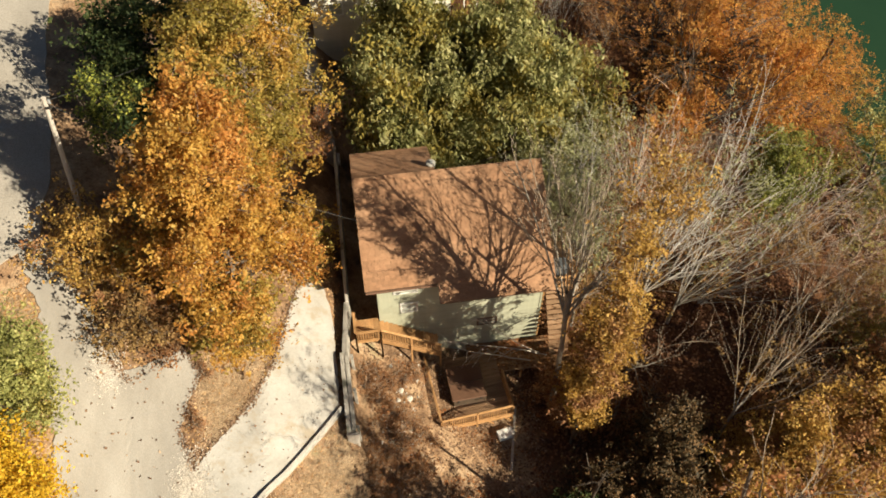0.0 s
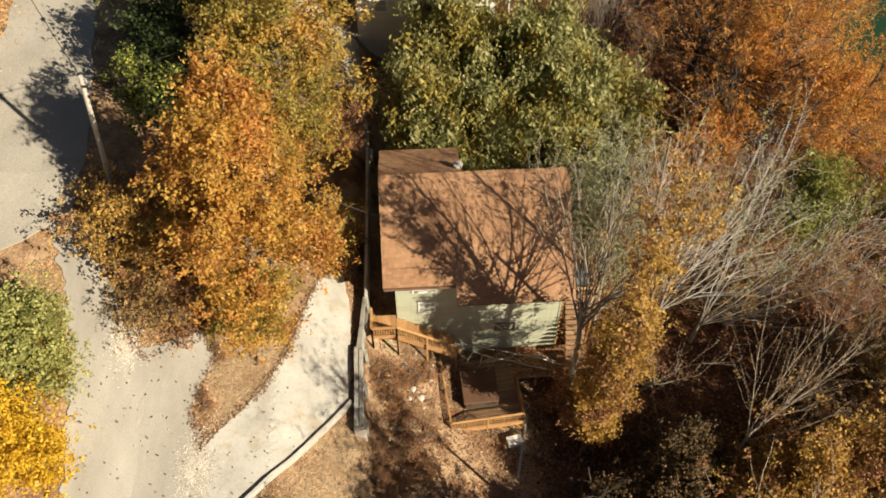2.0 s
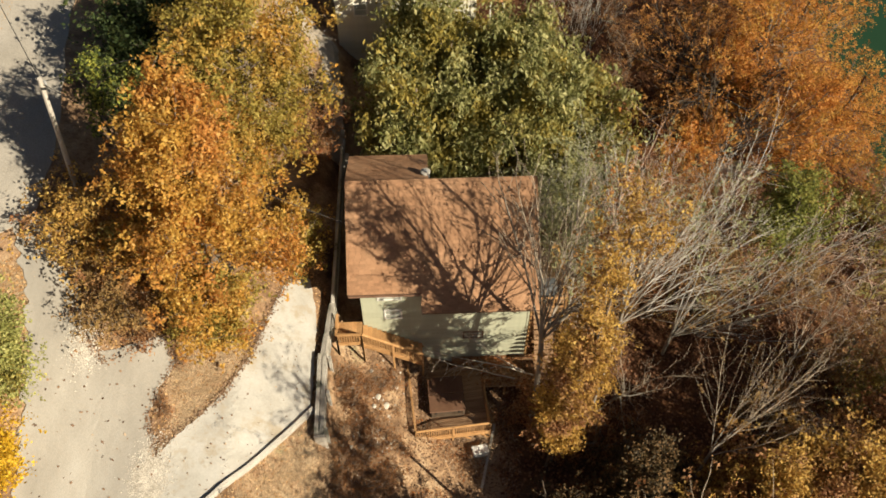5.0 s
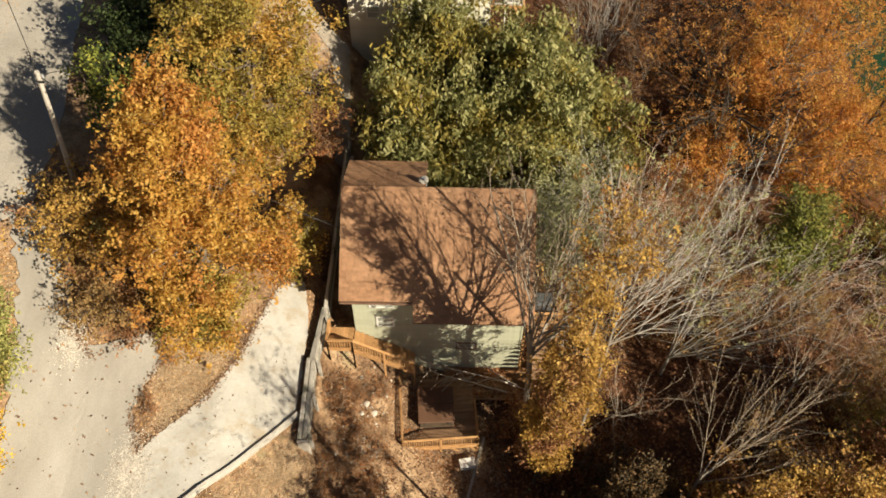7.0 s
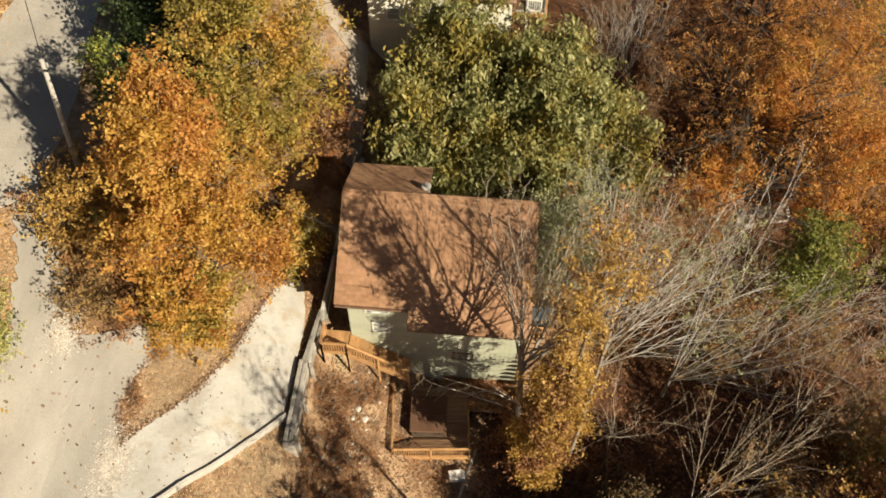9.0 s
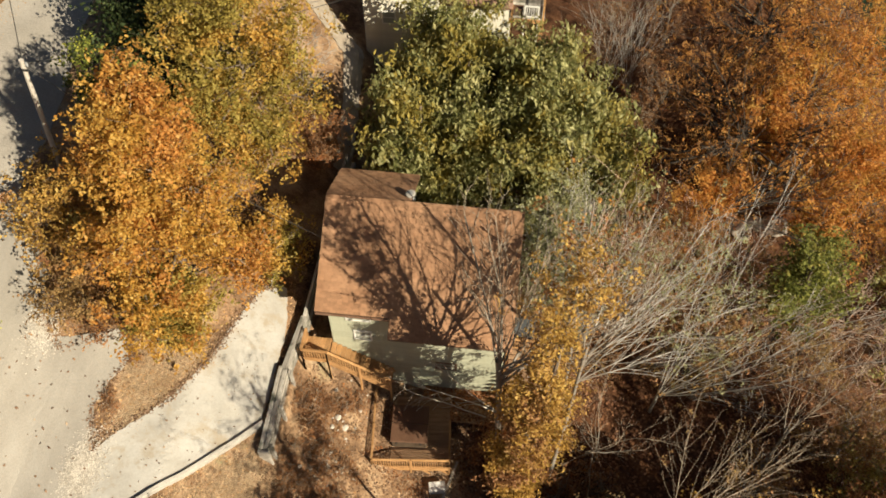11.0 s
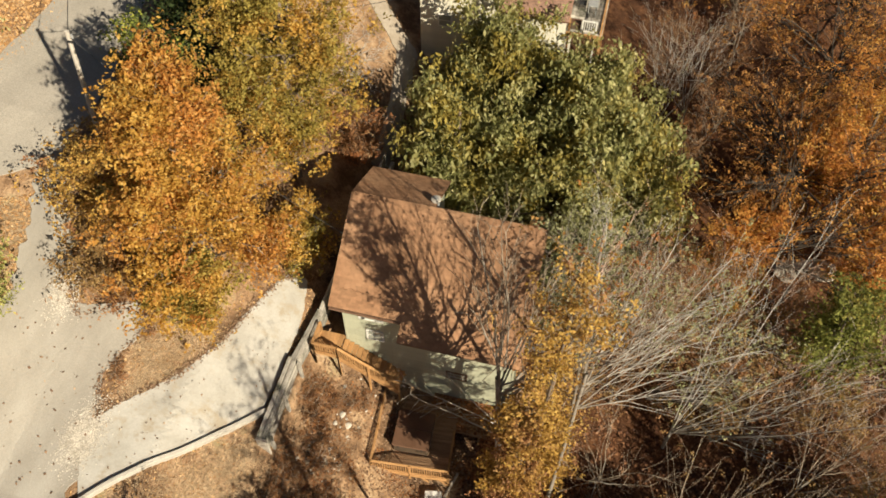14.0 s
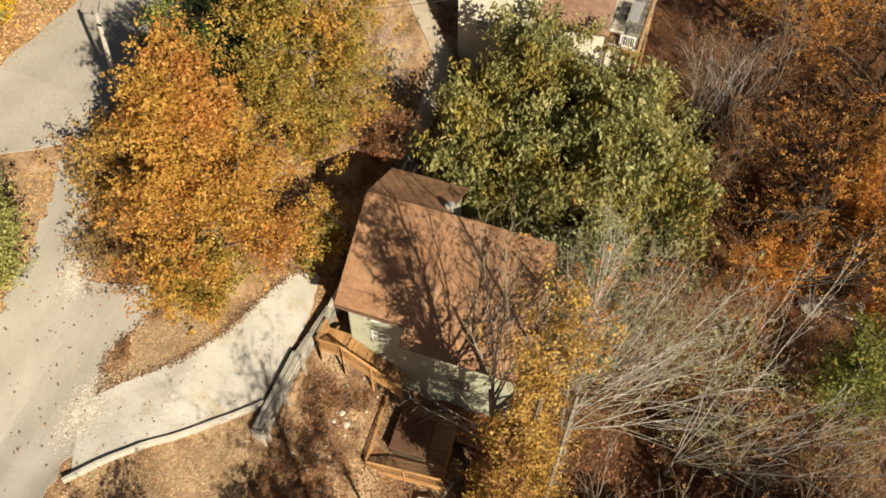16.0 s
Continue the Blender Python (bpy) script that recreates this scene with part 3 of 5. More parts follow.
tree(-6.9, 22.9, grow(27, 5.0, 1.9, 0.1, 20, 0.08, "round", twigs=7, ragged=0.35), L_LIME, 42, 0.32, 0.16, label="small yellow green tree at the foot of the orange one")
tree(-16.7, 19.0, grow(17, 5.8, 2.5, 0.15, 26, 0.14, "round", twigs=8), L_MEADOW, 63, 0.38, 0.15, label="round green tree at the edge of the gravel")
tree(-16.8, 14.8, grow(18, 5.4, 2.4, 0.12, 26, 0.12, "round", twigs=8), L_YELLOW, 63, 0.38, 0.15, label="bright yellow tree at the edge of the gravel")
tree(-3.3, 37.4, grow(20, 3.0, 1.5, 0.1, 22, 0.06, "vase", twigs=8, fine=3, twig_r=0.01), L_BROWN, 3, 0.34, 0.12, twig=BRUSH, label="dry brown thicket beside the path", name="thicket", category="shrub")
tree(-4.6, 41.5, grow(29, 5.0, 2.4, 0.1, 22, 0.07, "vase", twigs=8, fine=3), None, twig=TWIG, label="bare grey brush beside the path", name="thicket", category="shrub")
tree(-3.6, 28.4, grow(28, 4.6, 1.5, 0.1, 16, 0.06, "vase", twigs=7, fine=2, ragged=0.4), L_GOLD, 12, 0.3, 0.15, twig=TWIG, label="half bare gold sapling beside the shaded passage")
# green trees behind the house
G1 = tree(2.9, 36.6, grow(21, 10.6, 3.3, 0.18, 24, 0.2, "oval", twigs=5, ragged=0.45), L_GREEN, 42, 0.36, 0.36, hang=1.2, label="broad green tree close behind the brown roof", group="green trees behind the house")
G2 = tree(10.4, 37.2, grow(22, 12.0, 3.4, 0.2, 24, 0.2, "round", twigs=5, ragged=0.5), L_GREEN, 42, 0.36, 0.36, hang=1.2, label="olive green tree behind the house", group="green trees behind the house")
for src, x, y, r, k in ((G2, 6.6, 36.6, 100, 0.9), (G1, 13.9, 38.0, 200, 0.95), (G1, 5.1, 42.3, 290, 1.02), (G2, 9.4, 41.6, 30, 0.97), (G1, 12.8, 42.0, 60, 0.85), (G2, 4.2, 45.2, 160, 0.9), (G1, 8.2, 45.2, 20, 0.8), (G2, 11.0, 45.6, 250, 0.82), (G1, 2.6, 43.4, 130, 0.8)):
    again(src, x, y, r, k)


# ---- the sage green house ----
RIDGE_Y, RIDGE_Z, PITCH = 29.45, 2.62, 0.70


def roof_z(y):
    return RIDGE_Z - (PITCH if y < RIDGE_Y else 0.5) * abs(y - RIDGE_Y)


def side_prism(outline, x0, x1):
    """A solid with an outline in y and z, from x0 to x1."""
    bm = prism(outline, -x1, -x0)
    bmesh.ops.transform(bm, matrix=Matrix.Rotation(math.pi / 2, 4, "Z"), verts=bm.verts)
    return bm


def shingled(parent, x0, x1, y_eave, y_ridge, zf, material, seed, course=0.145, tab=0.31, single=0):
    """A roof plane: boards under courses of overlapping shingle tabs."""
    rng = np.random.default_rng(seed)
    t = 0.14
    slab = part("roof_deck", side_prism([(y_eave, zf(y_eave)), (y_ridge, zf(y_ridge)), (y_ridge, zf(y_ridge) - t), (y_eave, zf(y_eave) - t)], x0, x1), FASCIA, parent, "brown roof edge")
    up = Vector((0, y_ridge - y_eave, zf(y_ridge) - zf(y_eave)))
    ln = up.length
    up.normalize()
    nrm = Vector((1, 0, 0)).cross(up)
    if nrm.z < 0:
        nrm = -nrm
    vs, fs = [], []
    quads = [(0, 1, 2, 3), (4, 5, 1, 0)]
    made = 0
    rows = int(ln / course) + 1
    for r in range(rows):
        x = x0 - 0.03 - tab * rng.random()
        while x < x1 + 0.02:
            w = tab * rng.uniform(0.8, 1.2)
            a, b = max(x, x0 - 0.03), min(x + w - 0.012, x1 + 0.03)
            x += w
            if b - a < 0.03:
                continue
            s0, s1 = r * course - 0.02 + rng.uniform(-0.008, 0.008), min(ln, (r + 1) * course + 0.04)
            h = 0.022 + rng.uniform(0, 0.008)
            tile = [tuple(Vector((xx, y_eave, zf(y_eave))) + up * ss + nrm * hh) for xx, ss, hh in ((a, s0, h), (b, s0, h), (b, s1, 0.008), (a, s1, 0.008), (a, s0, 0.002), (b, s0, 0.002))]
            if made < single:
                link("shingle", mesh_of("shingle", tile, quads, material), slab)
                made += 1
                continue
            k = len(vs)
            vs += tile
            fs += [tuple(k + i for i in q) for q in quads]
    link("shingles", mesh_of("shingles", vs, fs, material), slab, "overlapping brown asphalt shingles", kind="stuff")
    return slab


def lap_boards(parent, x0, x1, y, z0, z1, material, out=-1, step=0.19):
    """Lapped siding boards on a wall that faces along y."""
    me = None
    for i in range(int((z1 - z0) / step)):
        z = z0 + i * step
        if me is None:
            bm = prism([(x0, 0), (x1, 0), (x1, step + 0.02), (x0, step + 0.02)], 0, 0.02)
            for v in bm.verts:
                if v.co.z > 0.05:
                    v.co.y += 0.016 if out < 0 else -0.016
            me = bpy.data.meshes.new("siding_board")
            bm.to_mesh(me)
            bm.free()
            me.materials.append(material)
        link("siding_board", me, parent, m=pose(0, y - 0.03 if out < 0 else y + 0.012, z))


def lap_boards_side(parent, y0, y1, x, z0, z1, material, out=-1, step=0.19, top=None):
    """Lapped siding boards on a wall that faces along x, cut under a sloping roof."""
    for i in range(int((z1 - z0) / step)):
        z = z0 + i * step
        a, b = y0, y1
        if top:
            while a < b and top(a) < z + step:
                a += 0.1
            while b > a and top(b) < z + step:
                b -= 0.1
        if b - a < 0.2:
            continue
        part("siding_board", side_prism([(a, z), (b, z), (b, z + step), (a, z + step)], x - 0.025 if out < 0 else x, x if out < 0 else x + 0.025), material, parent)


def window(parent, x0, x1, z0, z1, y, name="window", frame_paint=None, label="white framed window with dark glass"):
    """A white double-hung window in a wall that faces south."""
    w = part(name, boxed(x0, y - 0.03, z0, x1, y + 0.06, z1), DARKMETAL, parent, label)
    frame_paint = frame_paint or TRIM
    for a in ((x0 - 0.09, z0 - 0.09, x1 + 0.09, z0), (x0 - 0.09, z1, x1 + 0.09, z1 + 0.09), (x0 - 0.09, z0, x0, z1), (x1, z0, x1 + 0.09, z1)):
        part("frame", boxed(a[0], y - 0.075, a[1], a[2], y - 0.02, a[3], 0.006), frame_paint, w)
    part("meeting_rail", boxed(x0, y - 0.06, (z0 + z1) / 2 - 0.025, x1, y - 0.032, (z0 + z1) / 2 + 0.025), frame_paint, w)
    for a, b in ((z0, (z0 + z1) / 2 - 0.025), ((z0 + z1) / 2 + 0.025, z1)):
        part("pane", boxed(x0, y - 0.045, a, x1, y - 0.034, b), PANE, w)
    return w


house = thing("house", "sage green lap-sided house with a brown shingle roof on the slope", "house", kind="")
WX0, WX1, WY0, WYE = 0.1, 9.25, 24.85, 32.4
wall_s = part("wall", boxed(WX0, WY0, -10.5, WX1, WY0 + 0.2, roof_z(WY0) - 0.16), SIDING, house, "sage green lapped siding wall")
lap_boards(wall_s, WX0 - 0.02, WX1 + 0.02, WY0, -9.6, roof_z(WY0) - 0.2, SIDING)
west = [(WY0 + 0.2, -7.5), (WYE, -7.5), (WYE, roof_z(WYE) - 0.16), (RIDGE_Y, RIDGE_Z - 0.16), (WY0 + 0.2, roof_z(WY0 + 0.2) - 0.16)]
wall_w = part("wall", side_prism(west, WX0, WX0 + 0.2), SIDING, house, "sage green gable wall in deep shade")
lap_boards_side(wall_w, WY0, WYE, WX0, -6.6, 2.3, SIDING, -1, 0.19, lambda y: roof_z(y) - 0.16)
east = [(WY0 + 0.2, -10.5), (29.2, -10.5), (29.2, roof_z(29.2) - 0.16), (WY0 + 0.2, roof_z(WY0 + 0.2) - 0.16)]
wall_e = part("wall", side_prism(east, WX1 - 0.2, WX1), SIDING, house, "sage green side wall")
lap_boards_side(wall_e, WY0, 29.2, WX1, -9.6, 2.2, SIDING, 1, 0.19, lambda y: roof_z(y) - 0.16)
part("wall", boxed(3.6, 29.2, -10.5, WX1, 29.38, 2.35), SIDING, house, "sage green back wall below the ridge")
part("wall", boxed(3.4, 29.38, -9, 3.6, WYE, 0.75), SIDING, house, "sage green wing side wall")
part("wall", boxed(WX0 + 0.2, WYE - 0.2, -7.5, 3.4, WYE, roof_z(WYE) - 0.16), SIDING, house, "sage green wing end wall")
shingled(house, -0.5, 3.35, 24.6, RIDGE_Y, roof_z, SHINGLE, 1, single=300)
shingled(house, 3.35, 9.6, 23.72, RIDGE_Y, roof_z, SHINGLE, 2)
shingled(house, -0.5, 3.85, 32.75, RIDGE_Y, roof_z, SHINGLE, 3)
part("ridge_cap", side_prism([(RIDGE_Y - 0.16, RIDGE_Z - 0.075), (RIDGE_Y, RIDGE_Z + 0.05), (RIDGE_Y + 0.16, RIDGE_Z - 0.03), (RIDGE_Y, RIDGE_Z - 0.02)], -0.52, 3.87), SHINGLE, house)
part("ridge_flashing", side_prism([(RIDGE_Y - 0.14, RIDGE_Z - 0.07), (RIDGE_Y, RIDGE_Z + 0.04), (RIDGE_Y + 0.06, RIDGE_Z + 0.02), (RIDGE_Y + 0.06, RIDGE_Z - 0.2), (RIDGE_Y, RIDGE_Z - 0.2)], 3.87, 9.62), SHINGLE, house)
part("gutter", boxed(-0.5, 24.48, -0.97, 3.3, 24.58, -0.86, 0.02), FASCIA, house, "brown eaves gutter")
for cx in (WX0 - 0.02, WX1 - 0.08):
    part("corner_board", boxed(cx, WY0 - 0.05, -9.6, cx + 0.1, WY0 + 0.06, -1.0), SIDING, house)
window(house, 1.36, 2.16, -3.5, -2.75, WY0)
window(house, 1.05, 2.2, -1.62, -1.25, WY0)
window(house, 5.7, 6.7, -5.85, -5.3, WY0, frame_paint=FASCIA, label="dark framed low window")
flue = thing("roof_vent", "round pale capped flue pipe by the roof ridge", "vent")
FX, FY = 3.74, 30.1
part("pipe", rodded((FX, FY, 1.9), (FX, FY, 2.42), 0.1, 0.1, 16), GREYMETAL, flue, "galvanised grey pipe")
cap = rodded((FX, FY, 2.42), (FX, FY, 2.54), 0.24, 0.26, 24)
rod(cap, (FX, FY, 2.54), (FX, FY, 2.59), 0.26, 0.19, 24)
part("cap", cap, KERB, flue, "pale rain cap")
part("cap_vent", rodded((FX, FY, 2.592), (FX, FY, 2.64), 0.12, 0.1, 16), GREYMETAL, flue, "grey vent crown")
part("collar", rodded((FX, FY, 2.08), (FX, FY, 2.4), 0.2, 0.12, 16), GREYMETAL, flue)


# ---- timber landing and stair along the front ----
def rail_run(parent, a, b, height=0.95, gap=0.13, posts=2, material=None, under=0.08):
    """A railing from a to b at floor level: posts, top and bottom rails, balusters."""
    material = material or TIMBER
    a, b = Vector(a), Vector(b)
    d = b - a
    flat = Vector((d.x, d.y, 0)).length
    up = Vector((0, 0, 1))
    part("top_rail", beamed(a + up * height, b + up * height, 0.14, 0.045, 0.008), material, parent)
    part("bottom_rail", beamed(a + up * 0.12, b + up * 0.12, 0.045, 0.09, 0.006), material, parent)
    n = max(2, int(flat / gap))
    me = None
    for i in range(1, n):
        p = a + d * (i / n)
        if me is None:
            bm = boxed(-0.02, -0.02, 0.1, 0.02, 0.02, height - 0.02)
            me = bpy.data.meshes.new("baluster")
            bm.to_mesh(me)
            bm.free()
            me.materials.append(material)
        link("baluster", me, parent, m=Matrix.Translation(p))
    for i in range(posts):
        p = a + d * (i / max(1, posts - 1))
        g = gz(p.x, p.y)
        part("post", boxed(p.x - 0.05, p.y - 0.05, min(g, p.z) - 0.3, p.x + 0.05, p.y + 0.05, p.z + height + 0.02, 0.008), material, parent)


stair = thing("entry_stair", "honey-coloured timber landing and stair running down along the green wall", "stairs")
LZ = -3.95
for i in range(9):
    part("plank", boxed(-1.3 + 0.145 * i, 23.5, LZ - 0.04, -1.165 + 0.145 * i, 24.9, LZ, 0.004), TIMBER, stair)
part("joist", boxed(-1.25, 23.55, LZ - 0.24, 0.02, 23.6, LZ - 0.042), TIMBER, stair)
part("joist", boxed(-1.25, 24.82, LZ - 0.24, 0.02, 24.87, LZ - 0.042), TIMBER, stair)
rail_run(stair, (-1.3, 23.5, LZ), (-1.3, 24.8, LZ), posts=2)
rail_run(stair, (-1.3, 23.5, LZ), (0.05, 23.5, LZ), posts=2)
rail_run(stair, (0.05, 23.5, LZ), (3.3, 23.5, LZ - 2.35), posts=3)
for i in range(13):
    part("tread", boxed(0.02 + i * 0.25, 23.55, LZ - 0.18 * (i + 1) - 0.04, 0.29 + i * 0.25, 24.78, LZ - 0.18 * (i + 1), 0.004), TIMBER, stair)
for y in (23.58, 24.7):
    part("stringer", beamed((0.0, y, LZ - 0.3), (3.3, y, LZ - 2.68), 0.05, 0.26), TIMBER, stair)
# ---- hot tub deck ----
DECK = pose(2.8, 19.62, -8.05, 0, 0, 5.5)
deck = thing("hot_tub_deck", "square timber deck with baluster railing around a hot tub", "deck", DECK)
DW, DL = 4.15, 4.2
for i in range(29):
    part("plank", boxed(0, i * 0.145, -0.04, DW, i * 0.145 + 0.137, 0, 0.004), PLANK, deck)
for x in (0.03, DW / 2, DW - 0.08):
    part("joist", boxed(x, 0.0, -0.26, x + 0.05, DL, -0.042), TIMBER, deck)
part("rim_board", boxed(-0.02, -0.05, -0.28, DW + 0.02, -0.005, -0.005), TIMBER, deck)


def deck_rail(a, b, posts):
    a, b = Vector(a), Vector(b)
    d, up = b - a, Vector((0, 0, 1))
    part("top_rail", beamed(a + up * 0.98, b + up * 0.98, 0.11, 0.04, 0.008), TIMBER, deck)
    part("bottom_rail", beamed(a + up * 0.1, b + up * 0.1, 0.045, 0.09, 0.006), TIMBER, deck)
    n = int(d.length / 0.125)
    me = bpy.data.meshes.new("baluster")
    bm = boxed(-0.021, -0.021, -0.1, 0.021, 0.021, 0.96)
    bm.to_mesh(me)
    bm.free()
    me.materials.append(TIMBER)
    for i in range(1, n):
        link("baluster", me, deck, m=Matrix.Translation(a + d * (i / n)))
    for i in range(posts):
        p = a + d * (i / (posts - 1))
        part("post", boxed(p.x - 0.05, p.y - 0.05, -2.0, p.x + 0.05, p.y + 0.05, 1.0, 0.008), TIMBER, deck)


deck_rail((0, 0, 0), (DW, 0, 0), 3)
deck_rail((0, 0, 0), (0, DL, 0), 3)
deck_rail((DW, 0, 0), (DW, 2.3, 0), 2)
for x in (0.5, DW / 2 + 0.6, DW - 0.5):
    part("brace", beamed((x, -0.03, -0.2), (x + 0.5, -0.03, -0.85), 0.05, 0.09), TIMBER, deck)
tub = thing("hot_tub", "square hot tub closed with a brown folding vinyl cover", "hot tub", DECK @ pose(0.95, 1.15, 0.0, 0, 0, -2))
bm = boxed(0, 0, 0.0, 1.95, 2.1, 0.72, 0.08)
part("cabinet", bm, CABINET, tub, "dark panelled tub cabinet")
for i in range(2):
    part("cover_half", boxed(-0.04, -0.04 + i * 1.095, 0.725, 1.99, 1.045 + i * 1.095, 0.83, 0.03), COVER, tub)
part("cover_hinge", boxed(-0.02, 1.046, 0.74, 1.97, 1.054, 0.82), CABINET, tub)
for x in (0.3, 1.6):
    part("strap", boxed(x, -0.055, 0.5, x + 0.06, -0.043, 0.78), DARKMETAL, tub)

# ---- low porch deck and balcony at the lake end ----
porch = thing("porch_deck", "brown plank porch below the green wall strewn with leaves", "deck")
PZ = -8.1
for i in range(14):
    part("plank", boxed(5.0, 22.75 + i * 0.148, PZ - 0.04, 12.6, 22.89 + i * 0.148, PZ, 0.004), PLANK, porch)
for x in (5.1, 8.0, 10.6, 12.5):
    part("post", boxed(x - 0.05, 22.72, gz(x, 22.7) - 0.3, x + 0.05, 22.82, PZ - 0.04), TIMBER, porch)
    part("joist", boxed(x - 0.025, 22.8, PZ - 0.25, x + 0.025, 24.8, PZ - 0.042), TIMBER, porch)
rail_run(porch, (12.55, 22.78, PZ), (12.55, 24.75, PZ), posts=3)
rail_run(porch, (9.6, 22.78, PZ), (12.55, 22.78, PZ), posts=3)
balcony = thing("balcony", "dark brown timber balcony at the end of the green house", "balcony")
BZ = -3.3
for i in range(24):
    part("plank", boxed(9.32, 25.0 + i * 0.148, BZ - 0.04, 11.3, 25.14 + i * 0.148, BZ, 0.004), PLANK, balcony)
for y in (25.05, 28.4):
    part("post", boxed(11.15, y, gz(11.2, y) - 0.3, 11.27, y + 0.12, BZ + 0.95), TIMBER, balcony)
rail_run(balcony, (11.22, 25.05, BZ), (11.22, 28.45, BZ), posts=2)
rail_run(balcony, (9.4, 25.03, BZ), (11.22, 25.03, BZ), posts=2)
for i in range(14):
    part("tread", boxed(9.5 + 0.02 * i, 24.86 - 0.14 * i, BZ - 0.3 - 0.33 * i, 10.6 + 0.02 * i, 25.0 - 0.14 * i + 0.12, BZ - 0.26 - 0.33 * i, 0.004), PLANK, balcony)
grill = thing("grill", "dark covered barbecue grill standing on the balcony", "grill")
part("cover", boxed(9.55, 25.35, BZ + 0.62, 10.75, 26.2, BZ + 1.35, 0.12), TARP, grill, "blue grey cover darkened for tree shade")
part("cart", boxed(9.65, 25.42, BZ + 0.002, 10.65, 26.12, BZ + 0.63, 0.02), DARKMETAL, grill, "black cart")

# ---- retaining walls and kerb ----
wall = thing("retaining_wall", "weathered grey timber retaining wall between drive and yard", "wall")
rng = np.random.default_rng(5)
for (x0, y0, x1, y1, ztop, w) in ((-1.95, 17.95, -2.0, 22.4, -3.15, 0.4), (-1.98, 22.4, -1.62, 25.7, -3.2, 0.28), (-1.62, 25.7, -1.5, 37.6, -3.1, 0.16)):
    for i in range(11):
        off = rng.uniform(-0.03, 0.03)
        part("timber", beamed((x0 + off, y0, ztop - 0.12 - 0.24 * i), (x1 + off, y1, ztop - 0.12 - 0.24 * i), w, 0.232, 0.015), GREYWOOD, wall)
for i in range(2):
    part("cap_board", beamed((-2.08 + 0.27 * i, 17.9 + 0.12 * i, -3.12), (-2.13 + 0.25 * i, 22.5 - 0.2 * i, -3.12), 0.2, 0.045, 0.006), GREYWOOD, wall)
for y in (18.1, 20.2, 22.2):
    part("post", boxed(-1.7, y, -6.6, -1.54, y + 0.18, -3.16, 0.012), GREYWOOD, wall)
part("end_panel", boxed(-2.2, 17.78, -6.8, -1.62, 17.9, -3.14, 0.015), POLEWOOD, wall, "bleached end boards")
edging = thing("path_edging", "broken pale stone edging beside the dirt path", "edging")
for x, y, w, ln in ((-1.42, 37.55, 0.36, 0.95), (-1.58, 38.75, 0.2, 0.8), (-1.7, 39.75, 0.24, 0.85)):
    part("stone", boxed(x - w / 2, y, gz(x, y) - 0.2, x + w / 2, y + ln, gz(x, y) + 0.16, 0.05), STONE, edging)

kerb_line = [(-8.45, 12.2), (-7.05, 13.9), (-5.25, 15.85), (-3.75, 17.75), (-2.42, 19.5)]
bm = bmesh.new()
rings = []
for i in range(25):
    t = i / 24 * 4
    k = min(3, int(t))
    x, y = [kerb_line[k][j] + (kerb_line[k + 1][j] - kerb_line[k][j]) * (t - k) for j in (0, 1)]
    dx, dy = 0.83, -0.56
    z = 0.09
    rings.append([bm.verts.new((x + dx * a, y + dy * a, gz(x + dx * min(a, 0.3), y + dy * min(a, 0.3)) + z + h)) for a, h in ((0, -0.5), (0, 0.18), (0.03, 0.21), (0.17, 0.2), (0.2, 0.17), (0.23, -1.2))])
for r0, r1 in zip(rings, rings[1:]):
    for j in range(5):
        bm.faces.new((r0[j], r0[j + 1], r1[j + 1], r1[j]))
bm.faces.new(rings[0]), bm.faces.new(rings[-1][::-1])
bmesh.ops.recalc_face_normals(bm, faces=bm.faces)
tagged(part("kerb", bm, KERB), "pale concrete kerb wall along the drive", "kerb", kind="structure")

# ---- yard things ----
bin_ = thing("storage_box", "white plastic storage box lying in the leaves", "box", pose(6.0, 18.75, gz(6.4, 18.9), 0, 0, 12))
part("body", boxed(0, 0, -0.05, 0.85, 0.5, 0.4, 0.05), WHITE, bin_)
part("lid", boxed(-0.03, -0.03, 0.402, 0.88, 0.53, 0.48, 0.03), WHITE, bin_)
plank = beamed((6.33, 17.0, gz(6.33, 17.0) + 0.06), (7.3, 20.8, gz(7.3, 20.8) + 0.06), 0.15, 0.05, 0.008)
tagged(part("plank", plank, POLEWOOD), "bleached plank lying on the leaves by the deck", "plank")
stones = np.random.default_rng(8)
for i in range(13):
    x, y = stones.uniform(-0.6, 2.4), stones.uniform(17.2, 23.0)
    r = stones.uniform(0.07, 0.2)
    bm = bmesh.new()
    bmesh.ops.create_icosphere(bm, subdivisions=2, radius=r)
    for v in bm.verts:
        v.co *= 1 + 0.25 * noise.noise(v.co * 6 + Vector((i, 0, 0)))
        v.co.z *= 0.6
    tagged(part("stone", bm, STONE, m=pose(x, y, gz(x, y) + r * 0.2, 0, 0, i * 40)), "pale rough stone lying in the leaf litter", "stone", "yard stones")

# ---- utility pole and wires ----
PX, PY, PTOP = -13.22, 29.03, 10.55
pole = thing("utility_pole", "bleached wooden utility pole beside the lane", "pole")
part("shaft", rodded((PX - 1.2, PY + 0.1, gz(PX, PY) - 0.4), (PX, PY, PTOP), 0.15, 0.105, 14), POLEWOOD, pole)
part("insulator", rodded((PX + 0.16, PY, PTOP - 0.35), (PX + 0.16, PY, PTOP - 0.15), 0.05, 0.06, 10), GREYMETAL, pole)
part("bracket", boxed(PX - 0.05, PY - 0.2, PTOP - 0.5, PX + 0.22, PY - 0.12, PTOP - 0.42), DARKMETAL, pole)


